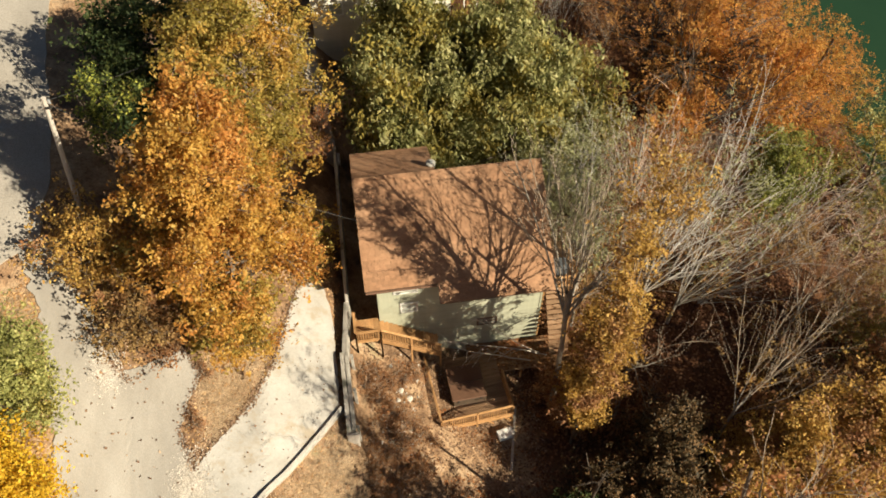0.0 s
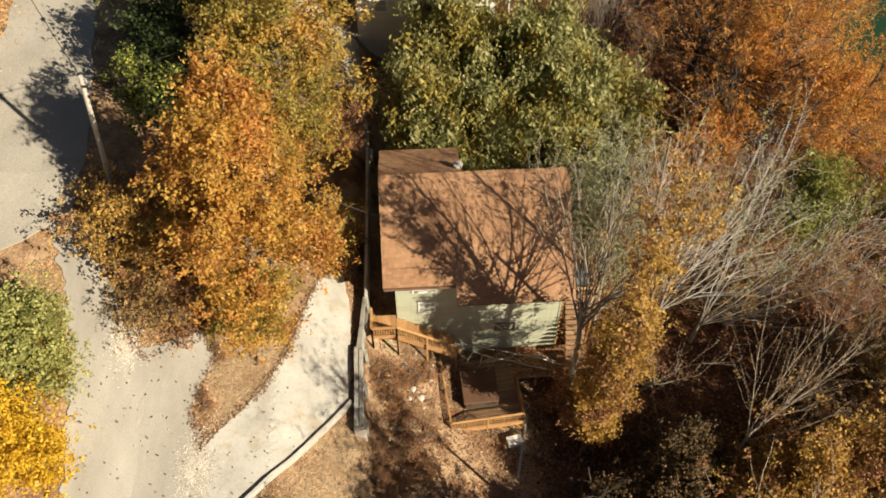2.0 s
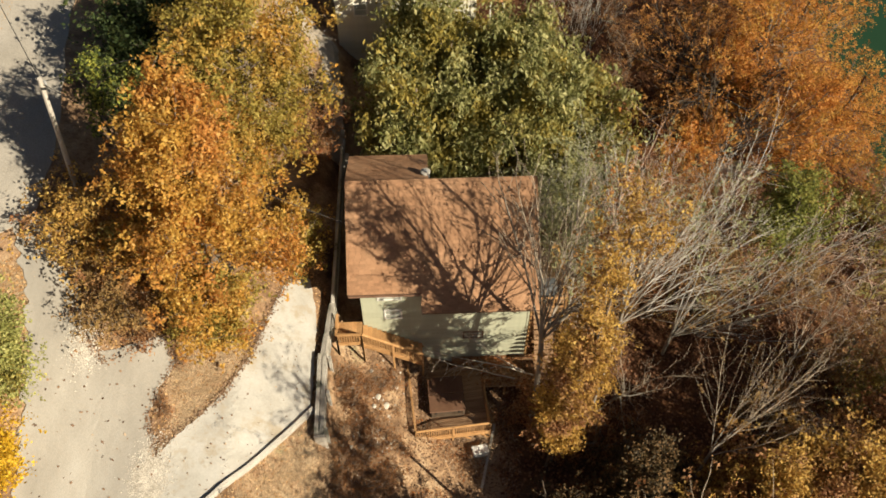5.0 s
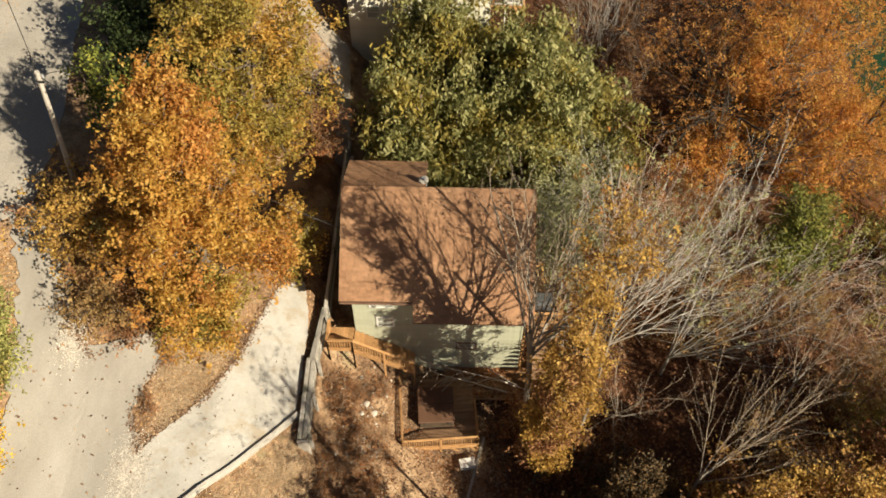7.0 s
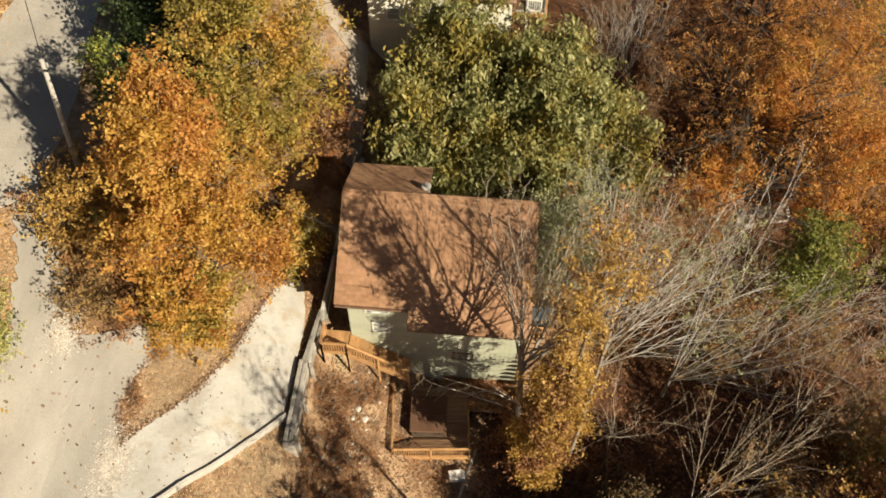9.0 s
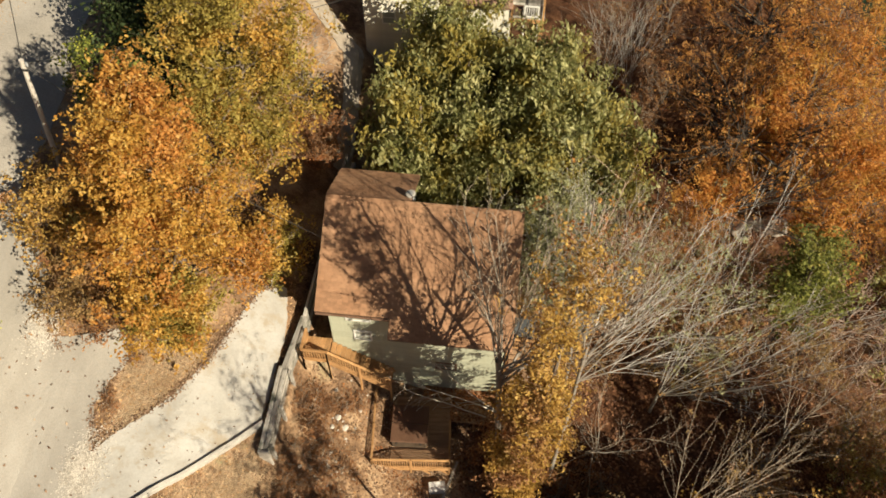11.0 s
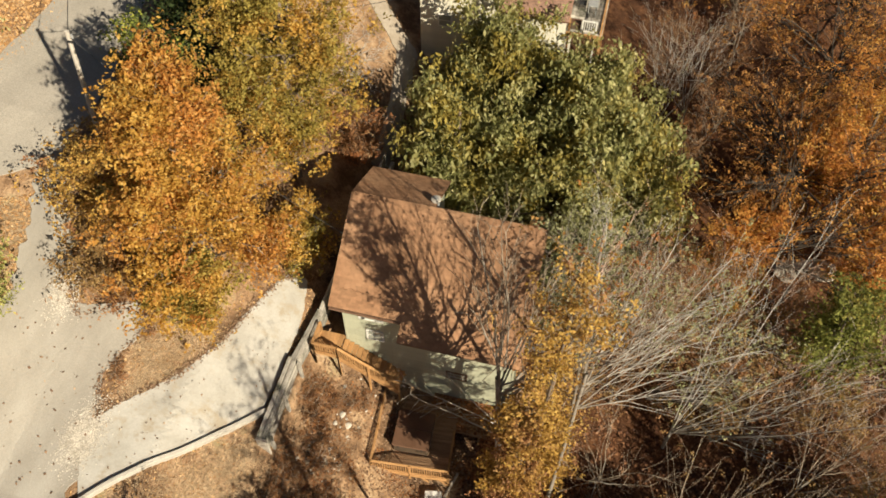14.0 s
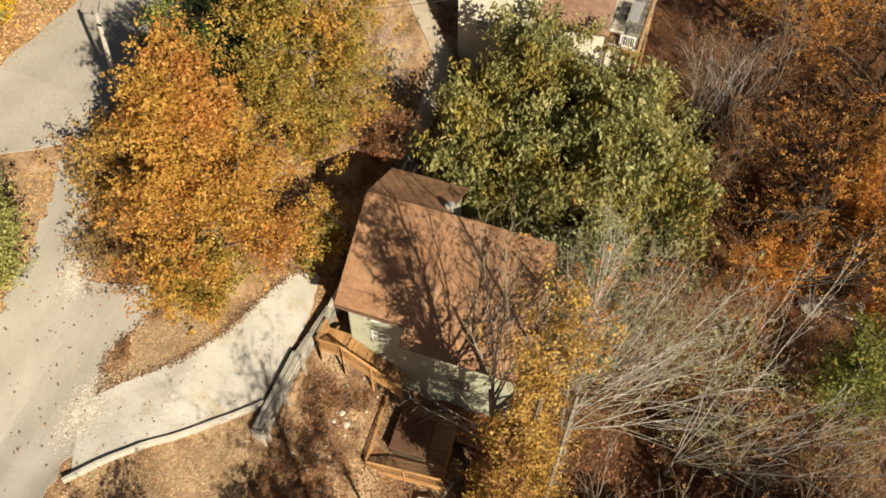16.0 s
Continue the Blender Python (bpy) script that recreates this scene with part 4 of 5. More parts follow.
def wire(name, a, b, sag, label):
    c = bpy.data.curves.new(name, "CURVE")
    c.dimensions, c.bevel_depth, c.bevel_resolution = "3D", 0.019, 1
    s = c.splines.new("POLY")
    s.points.add(23)
    for i in range(24):
        t = i / 23
        p = Vector(a).lerp(Vector(b), t)
        s.points[i].co = (p.x, p.y, p.z - sag * 4 * t * (1 - t), 1)
    c.materials.append(DARKMETAL)
    return tagged(new(name, c), label, "cable")


wire("power_line", (PX, PY, PTOP - 0.1), (-24, 47, 10.6), 0.6, "thin dark power line running along the lane")
wire("power_line", (PX, PY, PTOP - 0.2), (-2.13, 48.6, 0.6), 0.5, "thin dark power line to the far house")
wire("service_wire", (PX, PY, PTOP - 0.3), (-0.5, 27.6, 1.45), 0.7, "service wire from the pole to the green house")

# ---- the cream house further along ----
far = thing("far_house", "cream sided house with a brown shingle roof behind green trees", "house")
fw = part("wall", boxed(-2.1, 48.3, -6, 3.2, 56, 3.6), CREAM, far, "cream siding")
lap_boards(fw, -2.12, 3.22, 48.3, -5.4, 3.4, CREAM)
fw2 = part("wall", boxed(3.2, 48.6, -9, 7.65, 56, 0.3), CREAM, far, "cream siding")
lap_boards(fw2, 3.22, 7.65, 48.6, -8.0, 0.2, CREAM)
shingled(far, 3.1, 7.85, 48.2, 53.5, lambda y: 0.55 + 0.5 * (y - 48.2), SHINGLE_FAR, 7)
shingled(far, -2.5, 3.3, 47.9, 53.0, lambda y: 3.7 + 0.5 * (y - 47.9), SHINGLE_FAR, 8)
window(far, -0.8, 0.0, -1.4, -0.5, 48.3)
fdeck = thing("far_deck", "weathered grey deck beside the cream house with railings", "deck")
for i in range(24):
    part("plank", boxed(7.7, 49.0 + i * 0.25, -0.84, 10.05, 49.24 + i * 0.25, -0.8), GREYWOOD, fdeck)
part("rim_board", boxed(7.7, 48.95, -1.1, 10.05, 48.99, -0.8), TIMBER, fdeck)
for x, y in ((7.85, 49.1), (9.95, 49.1), (9.95, 54.6)):
    part("post", boxed(x - 0.06, y - 0.06, gz(x, y) - 0.3, x + 0.06, y + 0.06, 0.2), TIMBER, fdeck)
rail_run(fdeck, (8.7, 49.1, -0.8), (9.6, 49.1, -0.8), posts=2, material=TRIM)
rail_run(fdeck, (9.95, 49.1, -0.8), (9.95, 54.6, -0.8), posts=2, material=TIMBER)
table = thing("patio_table", "pale grey table on the far deck", "table")
part("top", boxed(8.75, 51.0, -0.12, 9.4, 53.2, -0.06, 0.02), GREYMETAL, table)
for x, y in ((8.82, 51.1), (9.33, 51.1), (8.82, 53.1), (9.33, 53.1)):
    part("leg", rodded((x, y, -0.8), (x, y, -0.12), 0.03, 0.03, 8), GREYMETAL, table)
chair = thing("patio_chair", "dark metal chair beside the pale table", "chair", group="patio chairs")
part("seat", boxed(8.1, 51.4, -0.38, 8.6, 51.9, -0.33, 0.015), DARKMETAL, chair)
part("backrest", boxed(8.06, 51.4, -0.3, 8.1, 51.9, 0.12, 0.012), DARKMETAL, chair)
for x, y in ((8.13, 51.43), (8.57, 51.43), (8.13, 51.87), (8.57, 51.87)):
    part("leg", rodded((x, y, -0.8), (x, y, -0.38), 0.018, 0.018, 8), DARKMETAL, chair)
copy_thing(chair, pose(0, 0.85, 0))
deck_box = thing("deck_box", "dark brown storage box at the deck's edge", "box")
part("body", boxed(7.9, 49.25, -0.8, 8.55, 49.7, -0.32, 0.015), CABINET, deck_box)
part("lid", boxed(7.87, 49.22, -0.32, 8.58, 49.73, -0.26, 0.015), COVER, deck_box)

# ---- trees on the lake side of the house ----
def fanned(seed, stem, thick, boughs, reach, axis, cone, subs=3, fine=2, twig_r=0.011, lean=(0, 0), curl=0.0, stout=1.0, clear=0):
    """A bare tree's wood: a clear stem that breaks into long straight boughs spread in a cone, with side shoots."""
    g = Growth(seed)
    rng = g.rng
    trunk = g.bough(np.zeros(3) - (0, 0, 0.5), np.array((lean[0], lean[1], 1.0)), stem + 0.5, thick, 16, 0.0, 0.008, 0.6)
    axis = np.array(axis, float) / np.linalg.norm(axis)
    for k in range(boughs):
        p, _, r = trunk[-2 - (k % 3)]
        d = turn_to(axis, k * 2.39996 + rng.uniform(-0.4, 0.4), cone * math.sqrt((k + 0.5) / boughs) * rng.uniform(0.8, 1.1))
        ln = reach * rng.uniform(0.7, 1.05)
        limb_from = len(g.segs)
        limb = g.bough(p, d, ln, max(0.035, r * rng.uniform(0.36, 0.55) * stout), 9, curl, 0.05, 0.22)
        g.spans.append((limb_from, len(g.segs)))
        for j, (q, dd, rr) in enumerate(limb[1:]):
            for _ in range(subs if j >= clear else 0):
                b = g.bough(q, turn_to(dd, rng.uniform(0, 6.28), rng.uniform(14, 38)), (ln * (1 - (j + 1) / 10) * 0.6 + 0.5) * rng.uniform(0.5, 1.0), min(0.0299, max(twig_r * 1.25, rr * 0.5)), 4, curl, 0.07, 0.4)
                g.tips.append(b[-1][0])
                for _ in range(fine):
                    q2, d2, r2 = b[rng.integers(1, 4)]
                    t = g.bough(q2, turn_to(d2, rng.uniform(0, 6.28), rng.uniform(18, 45)), rng.uniform(0.35, 1.1), twig_r, 2, 0.0, 0.09, 0.5)
                    g.tips.append(t[-1][0])
    return g


# the bare pale tree whose fan of boughs throws its shadow on the roof
tree(9.4, 20.7, fanned(301, 12.2, 0.18, 13, 8.2, (0.32, 0.36, 1), 38, 2, 1, 0.013, stout=1.0), None, 7, 0.3, 0.1, 0.12, GREYBARK, BRUSH, "tall bare pale tree fanning into straight upright boughs", group="bare trees on the bank")
tree(12.2, 19.9, fanned(302, 15.2, 0.12, 11, 7.6, (0.62, 0.72, 0.42), 44, 2, 1, 0.008, stout=0.65), L_SAGE, 21, 0.3, 0.085, 0.7, GREYBARK, TWIG, "tall bare tree arching out with a grey green haze of leaves", group="bare trees on the bank")
BARE1 = tree(18.1, 25.5, fanned(303, 2.4, 0.13, 13, 15.5, (0.3, -0.06, 1), 25, 2, 1, 0.009, stout=0.7, clear=3), L_SAGE, 7, 0.3, 0.09, 0.06, PALEBARK, TWIG, "bare pale grey tree of long stems fanning up from one root", group="bare trees on the bank")
BARE2 = tree(17.6, 16.6, fanned(304, 6.6, 0.11, 6, 7.6, (0.5, 0.42, 0.8), 32, 2, 1, 0.008, stout=0.65), L_DRAB, 7, 0.3, 0.1, 0.3, GREYBARK, BRUSH, "bare grey tree spreading over the shaded bank", group="bare trees on the bank")
tree(14.3, 22.4, grow(33, 6.0, 2.9, 0.25, 11, 0.08, "round", fork=1, twigs=5, fine=3, wander=0.12, twig_r=0.0095, stem=0.3, ragged=0.6, rise=5, lean=(0.15, -0.1)), None, 3, 0.4, 0.1, 0.4, GREYBARK, BRUSH, "low sprawling bare tree in deep shade", group="bare trees on the bank")
for src, x, y, r, s in ((BARE2, 24.0, 22.6, 12, 0.85), (BARE1, 14.6, 48.8, 60, 0.6), (BARE1, 17.0, 51.5, 190, 0.55), (BARE2, 20.0, 58, 60, 0.75)):
    again(src, x, y, r, s)


def arching(seed, stems, length, az, el):
    """Long stems from one root that arch out to one side, feathered with twigs."""
    g = Growth(seed)
    rng = g.rng
    for k in range(stems):
        a, e = math.radians(rng.uniform(*az)), math.radians(rng.uniform(*el))
        d = np.array((math.cos(a) * math.cos(e), math.sin(a) * math.cos(e), math.sin(e)))
        ln = length * rng.uniform(0.65, 1.1)
        limb = g.bough(rng.normal(0, 0.15, 3) * (1, 1, 0) - (0, 0, 0.2), d, ln, rng.uniform(0.03, 0.05), 9, -0.025, 0.05, 0.2)
        for q, dd, r in limb[3:]:
            for _ in range(3):
                b = g.bough(q, turn_to(dd, rng.uniform(0, 6.28), rng.uniform(15, 40)), ln * rng.uniform(0.12, 0.26), max(0.0095, r * 0.5), 3, 0.0, 0.08, 0.4)
                g.tips.append(b[-1][0])
    return g


AR1 = tree(16.8, 28.4, arching(34, 9, 7.0, (-35, 40), (18, 62)), L_SAGE, 7, 0.3, 0.09, 0.25, PALEBARK, TWIG, "bare pale thicket of long stems arching out from one root", name="thicket", category="shrub", group="arching thickets")
again(AR1, 20.4, 26.8, 10, 0.8)
# the golden tree, and the spindly one beside it whose leaves shade the west of the roof
tree(10.0, 18.3, grow(41, 13.4, 1.05, 0.22, 28, 0.1, "oval", twigs=6, fine=1, rise=50, ragged=0.4, wander=0.04, lean=(0.06, 0.05)), L_YGOLD, 42, 0.22, 0.145, 0.9, BARK, BRUSH, "dense golden leaved tree between the deck and the lake")
tree(10.3, 18.55, grow(42, 22.2, 0.42, 0.5, 26, 0.1, "cone", twigs=5, fine=1, rise=64, ragged=0.35, wander=0.04, lean=(0.05, 0.045)), L_BANK, 28, 0.18, 0.13, 0.75, BARK, BRUSH, "tall spindly tree with amber leaves beside the golden one")
tree(12.5, 22.9, grow(64, 22.0, 1.3, 0.6, 14, 0.1, "oval", twigs=5, fine=2, rise=55, wander=0.06, ragged=0.4, twig_r=0.008), L_RUST, 7, 0.26, 0.11, 0.35, GREYBARK, ROSETWIG, "tall slender tree with rosy twigs and a few rusty leaves", group="rusty trees")
tree(10.2, 20.3, grow(65, 5.6, 1.4, 0.06, 22, 0.08, "oval", twigs=6, fine=1, ragged=0.35), L_BROWN, 35, 0.3, 0.12, 0.9, BARK, label="dense rusty shrub under the golden tree", name="shrub", category="shrub")
tree(11.5, 20.5, grow(66, 11.0, 1.0, 0.25, 22, 0.08, "oval", twigs=6, fine=1, wander=0.05, ragged=0.4), L_BANK, 35, 0.28, 0.12, 0.65, PALEBARK, TWIG, label="slender gold and brown tree beside the porch")
for k, (x, y, h) in enumerate(((11.9, 26.0, 15.5), (12.2, 28.4, 12.5), (10.4, 30.6, 11.5), (12.2, 30.6, 12))):
    tree(x, y, grow(50 + k, h, 2.1, 0.4, 12, 0.1, "vase", twigs=6, fine=3, wander=0.08, twig_r=0.014), L_SAGE, 14, 0.32, 0.13, 0.7, bark=PALEBARK, twig=TWIG, label="thin pale tree with a grey green crown close to the house", group="thin trees by the house")
RED1 = tree(14.8, 27.4, grow(61, 14.0, 2.7, 0.3, 24, 0.075, "oval", twigs=8, fine=1), L_MAHOG, 21, 0.36, 0.1, 0.5, BARK, BRUSH, "half bare tree with rusty brown leaves", group="rusty trees")
again(RED1, 15.8, 30.4, 40, 0.85), again(RED1, 19.0, 31.5, 90, 0.8), again(RED1, 28.5, 18.2, 260, 0.6), again(RED1, 29.5, 23.4, 320, 0.7), again(RED1, 23.8, 16.6, 20, 0.5)
again(RED1, 17.5, 46, 10, 0.65), again(RED1, 14.5, 52, 70, 0.7), again(RED1, 19, 54, 140, 0.7), again(RED1, 16.5, 41.5, 210, 0.62), again(RED1, 11.5, 47.5, 300, 0.6)
OR1 = tree(23.4, 42.2, grow(71, 11.5, 6.2, 0.25, 26, 0.24, "round", fork=1, twigs=9), L_UMBER, 49, 0.46, 0.125, 0.4, DARKBARK, None, "wide umber brown tree with dark limbs", group="brown trees by the lake")
OR2 = tree(27.5, 44.0, grow(72, 12.5, 5.8, 0.2, 28, 0.22, "round", twigs=9), L_FIRE, 42, 0.5, 0.132, 0.95, BARK, None, "orange tree in full leaf by the lake", group="orange trees by the lake")
for src, x, y, r, s in ((OR2, 31, 49.5, 100, 0.95), (OR2, 31.5, 40, 200, 0.85), (OR2, 33.6, 42.2, 300, 0.6), (OR1, 22.5, 47, 120, 0.85), (OR1, 26, 54, 220, 1.0), (OR2, 32.5, 57, 280, 0.9), (OR1, 28, 63, 60, 1.0), (OR2, 20, 64, 10, 1.0), (OR1, 33, 68, 130, 0.9)):
    again(src, x, y, r, s)
PK = tree(19.8, 34.4, grow(74, 8.8, 2.9, 0.25, 18, 0.08, "round", twigs=7, fine=4, wander=0.1, twig_r=0.0105, ragged=0.4), L_BROWN, 7, 0.3, 0.09, 0.15, BARK, ROSETWIG, "nearly bare tree with a haze of rosy brown twigs", group="rosy bare trees")
again(PK, 16.6, 33.2, 80, 0.95), again(PK, 23.0, 33.6, 200, 0.9), again(PK, 13.4, 29.4, 300, 0.95), again(PK, 29.0, 31.0, 20, 0.9), again(PK, 30.5, 27.2, 140, 0.85), again(PK, 25.0, 30.4, 250, 0.85)
tree(20.4, 34.9, fanned(305, 8.2, 0.2, 6, 8.5, (1, 0.35, 0.3), 48, 2, 1, 0.015), L_FIRE, 21, 0.4, 0.14, 0.42, DARKBARK, DARKBARK, "orange tree showing thick dark limbs through thin leaves", group="orange trees by the lake")
FS = tree(20.4, 35.6, grow(73, 10.2, 2.1, 0.2, 20, 0.07, "round", twigs=6), L_FIRE, 56, 0.34, 0.13, label="small glowing orange tree under the brown one", group="small orange trees")
again(FS, 20.1, 34.4, 80, 0.8), again(FS, 29.0, 39.0, 190, 1.1), again(FS, 24.6, 43.0, 280, 1.0)
OL1 = tree(36.5, 30.0, grow(81, 6.8, 4.2, 0.15, 24, 0.15, "round", twigs=8), L_OLIVE, 21, 0.45, 0.18, 0.9, label="low olive green tree on the bank", group="olive trees on the bank")
for x, y, r, s in ((24.8, 14.2, 10, 0.75), (28.8, 16.2, 120, 0.85), (31, 22, 240, 0.8), (33.5, 17, 20, 0.9), (37.0, 36.0, 140, 1.0)):
    again(OL1, x, y, r, s)
GT = tree(25.7, 31.0, grow(82, 10.2, 1.9, 0.35, 24, 0.14, "round", twigs=8, ragged=0.35), L_MOSS, 35, 0.4, 0.17, 0.7, label="moss green tree among the orange ones", group="green trees by the lake")
again(GT, 26.9, 34.0, 150, 0.75)
DR1 = tree(20.5, 28.4, grow(83, 7.0, 3.0, 0.12, 22, 0.12, "round", twigs=7, fine=1, ragged=0.4), L_DRAB, 14, 0.4, 0.155, 0.8, BARK, TWIG, "low drab olive tree under the bare ones", group="drab undergrowth trees")
for x, y, r, s in ((16.4, 31.8, 60, 0.9), (24.2, 33.0, 120, 0.9), (26.8, 29.5, 190, 0.8), (12.4, 27.0, 250, 0.7), (28.5, 24.0, 310, 0.8), (23.0, 20.6, 20, 0.7), (25.5, 17.5, 80, 0.75)):
    again(DR1, x, y, r, s)
# dense trees down the slope that throw the deep shade over the bank
SH1 = tree(20.6, 14.2, grow(85, 8.2, 3.1, 0.12, 28, 0.14, "round", twigs=7, fine=1, ragged=0.4), L_BANK, 56, 0.4, 0.16, 0.9, label="olive gold and brown tree on the bank below the deck", group="bank trees")
for x, y, r, s in ((17.2, 12.0, 40, 0.85), (24.4, 14.4, 210, 1.05), (18.8, 13.4, 130, 0.8)):
    again(SH1, x, y, r, s)
# low trees added to block sun, their leaf colour carrying the shade too
SH2 = tree(14.8, 16.2, grow(86, 5.4, 2.2, 0.06, 24, 0.12, "round", twigs=7, fine=1, ragged=0.4), L_SHADED, 35, 0.36, 0.145, 1.0, DARKBARK, label="dense low tree with brown leaves darkened for shade on the bank", group="dark bank trees")
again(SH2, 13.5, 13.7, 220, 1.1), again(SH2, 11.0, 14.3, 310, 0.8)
# trees down the slope whose shade falls across the yard and the kerb
YT = tree(7.4, 7.6, grow(95, 12.4, 2.0, 0.45, 18, 0.12, "oval", twigs=6, fine=2, ragged=0.45, twig_r=0.016), L_BROWN, 28, 0.36, 0.15, 0.62, BARK, BRUSH, "half bare brown leaved tree below the yard", group="trees below the yard")
tree(14.0, 6.5, grow(96, 20.5, 1.6, 0.8, 12, 0.16, "oval", twigs=6, fine=2, ragged=0.45, twig_r=0.02), L_BROWN, 14, 0.34, 0.15, 0.45, BARK, BRUSH, "tall slender tree with a small brown crown below the yard", group="trees below the yard")
# two trees out of view, added only to throw shade on the bank floor
WT = tree(29.3, 17.4, grow(97, 11.2, 2.1, 0.3, 22, 0.14, "oval", twigs=6, fine=1, ragged=0.4), L_BROWN, 35, 0.38, 0.17, 0.7, BARK, BRUSH, "unseen brown leaved tree added to shade the bank", group="trees near the water")
again(WT, 31.0, 19.6, 100, 1.0)
again(YT, 9.6, 9.2, 120, 0.92), again(YT, 0.2, 7.0, 220, 0.8)
# forked young tree and a dark shrub below the deck
tree(9.0, 13.1, grow(87, 12.6, 0.9, 0.66, 3, 0.13, "vase", fork=1, stem=0.62, twigs=2, wander=0.05, twig_r=0.02), None, 2, 0.3, 0.1, 0.3, DARKBARK, DARKBARK, "slim forked bare tree below the deck")
tree(9.0, 12.8, grow(88, 3.8, 1.4, 0.05, 22, 0.06, "round", twigs=7), L_DARK, 56, 0.3, 0.13, label="dark evergreen shrub below the deck", name="shrub", category="shrub")
# lane side, above the road
again(OL1, -26, 33, 60, 0.9), again(OL1, -27.5, 40, 160, 0.8)
tree(-26.0, 32.6, grow(99, 6.0, 2.6, 0.15, 22, 0.12, "round", twigs=7, ragged=0.35), L_YELLOW, 60, 0.38, 0.15, label="yellow tree on the bank above the lane")


# ---- brush and fallen leaves ----
SB = [tree(0.4, 18.6, grow(90, 1.1, 0.75, 0.05, 12, 0.02, "vase", twigs=5, fine=1, twig_r=0.009), L_BROWN, 7, 0.2, 0.08, 0.5, TWIG, BRUSH, "dry bare brush in the yard", name="brush", category="shrub", group="yard brush"),
      tree(-0.4, 20.6, grow(91, 0.9, 0.7, 0.05, 12, 0.02, "vase", twigs=5, fine=1, twig_r=0.009), L_BROWN, 7, 0.2, 0.08, 0.6, TWIG, BRUSH, "dry brown brush in the yard", name="brush", category="shrub", group="yard brush")]
rng = np.random.default_rng(17)
for k in range(52):
    x, y = -1.1 + 3.4 * rng.random() ** 1.8, rng.uniform(13.0, 22.6)
    if x > -1.1:
        again(SB[k % 2], x, y, rng.uniform(0, 360), rng.uniform(0.45, 0.95))
for k in range(16):
    x, y = rng.uniform(7.4, 20.0), rng.uniform(10.5, 22.0)
    again(SB[k % 2], x, y, rng.uniform(0, 360), rng.uniform(0.9, 2.0))
for x, y, k in ((-9.35, 18.9, 0.5), (-9.05, 18.3, 0.6), (-8.7, 20.9, 0.55), (-9.0, 21.4, 0.45)):
    again(SB[1], x, y, 90 * k, k)


def litter(name, n, x0, x1, y0, y1, lift, size, seed, label, where=None, leaf=None, level=None, along=None):
    """Fallen leaves lying loose on the ground, or drifted along a line."""
    rng = np.random.default_rng(seed)
    x, y = rng.uniform(x0, x1, n), rng.uniform(y0, y1, n)
    if along is not None:
        k, f = rng.integers(0, len(along) - 1, n), rng.random(n)
        p = np.array(along)
        x, y = (p[k] * (1 - f)[:, None] + p[k + 1] * f[:, None] + rng.normal(0, 0.12, (n, 2))).T
    if where is not None:
        ok = where(x, y)
        x, y = x[ok], y[ok]
    n = len(x)
    c = np.stack([x, y, ground(x, y) + lift if level is None else 0 * x + level], -1)
    a = rng.uniform(0, 6.28, n)
    s = (size * rng.uniform(0.5, 1.5, n))[:, None]
    d = np.stack([np.cos(a), np.sin(a), rng.normal(0, 0.35, n)], -1) * s
    e = np.stack([-np.sin(a), np.cos(a), rng.normal(0, 0.35, n)], -1) * s * 0.75
    v = np.stack([c - d, c - e * 0.9, c + d, c + e], 1)
    v[..., 2] += 0.02
    return tagged(new(name, mesh_of(name, v.reshape(-1, 3), np.arange(n * 4).reshape(-1, 4), leaf or L_LITTER)), label, "leaves", kind="stuff")


litter("fallen_leaves", 11000, -1.2, 8.6, 10, 24.6, 0.02, 0.05, 1, "dry brown leaves covering the yard below the house")
litter("fallen_leaves", 7500, -1.0, 8.4, 12, 23.4, 0.025, 0.05, 12, "reddish brown leaves lying in drifts over the yard", lambda x, y: np.sin(1.7 * x + 2 * np.sin(1.3 * y)) + np.sin(1.9 * y + 0.7 * x) > 0.15, leaf=L_BROWN)
litter("fallen_leaves", 16000, 7.4, 28, 12, 32, 0.02, 0.085, 7, "rusty fallen leaves under the trees of the bank", leaf=L_FLOOR)
litter("fallen_leaves", 6500, -14, -2, 10, 30, 0.02, 0.05, 2, "dry tan leaves on the banks beside the drive", leaf=L_TAN)
litter("fallen_leaves", 140, -15, -9, 10.5, 24, 0.125, 0.06, 3, "scattered leaves on the gravel")
litter("fallen_leaves", 190, -9, -3, 13, 25.5, 0.115, 0.045, 4, "scattered leaves on the concrete drive", lambda x, y: (y < 16 + (x + 9.2) * 1.25) & (y > 13.5 + (x + 7.5) * 1.25))
litter("fallen_leaves", 2600, 5.0, 12.5, 22.8, 24.8, 0, 0.06, 8, "rusty leaves blown over the porch planks", level=PZ + 0.015, leaf=L_BROWN)
litter("fallen_leaves", 1200, 0, 0, 0, 0, 0.11, 0.045, 9, "dry leaves and straw drifted along the edge of the drive", along=((-9.3, 16.4), (-6.6, 19.4), (-5.5, 21.8), (-5.0, 24.0), (-4.2, 26.8), (-3.4, 27.4)))
litter("fallen_leaves", 1000, 0, 0, 0, 0, 0.12, 0.045, 10, "dry leaves drifted along the edge of the gravel", along=((-9.1, 16.2), (-9.8, 18), (-8.9, 21.2), (-9.7, 22.3), (-12, 20.6), (-13.1, 21.8), (-14.2, 24)))
litter("fallen_leaves", 22000, -32, -21.0, 26, 46, 0.02, 0.09, 6, "orange leaves on the bank beyond the lane", lambda x, y: x < -20.4 - np.clip(37.6 - y, 0, 9) * 0.2, leaf=L_TAN)
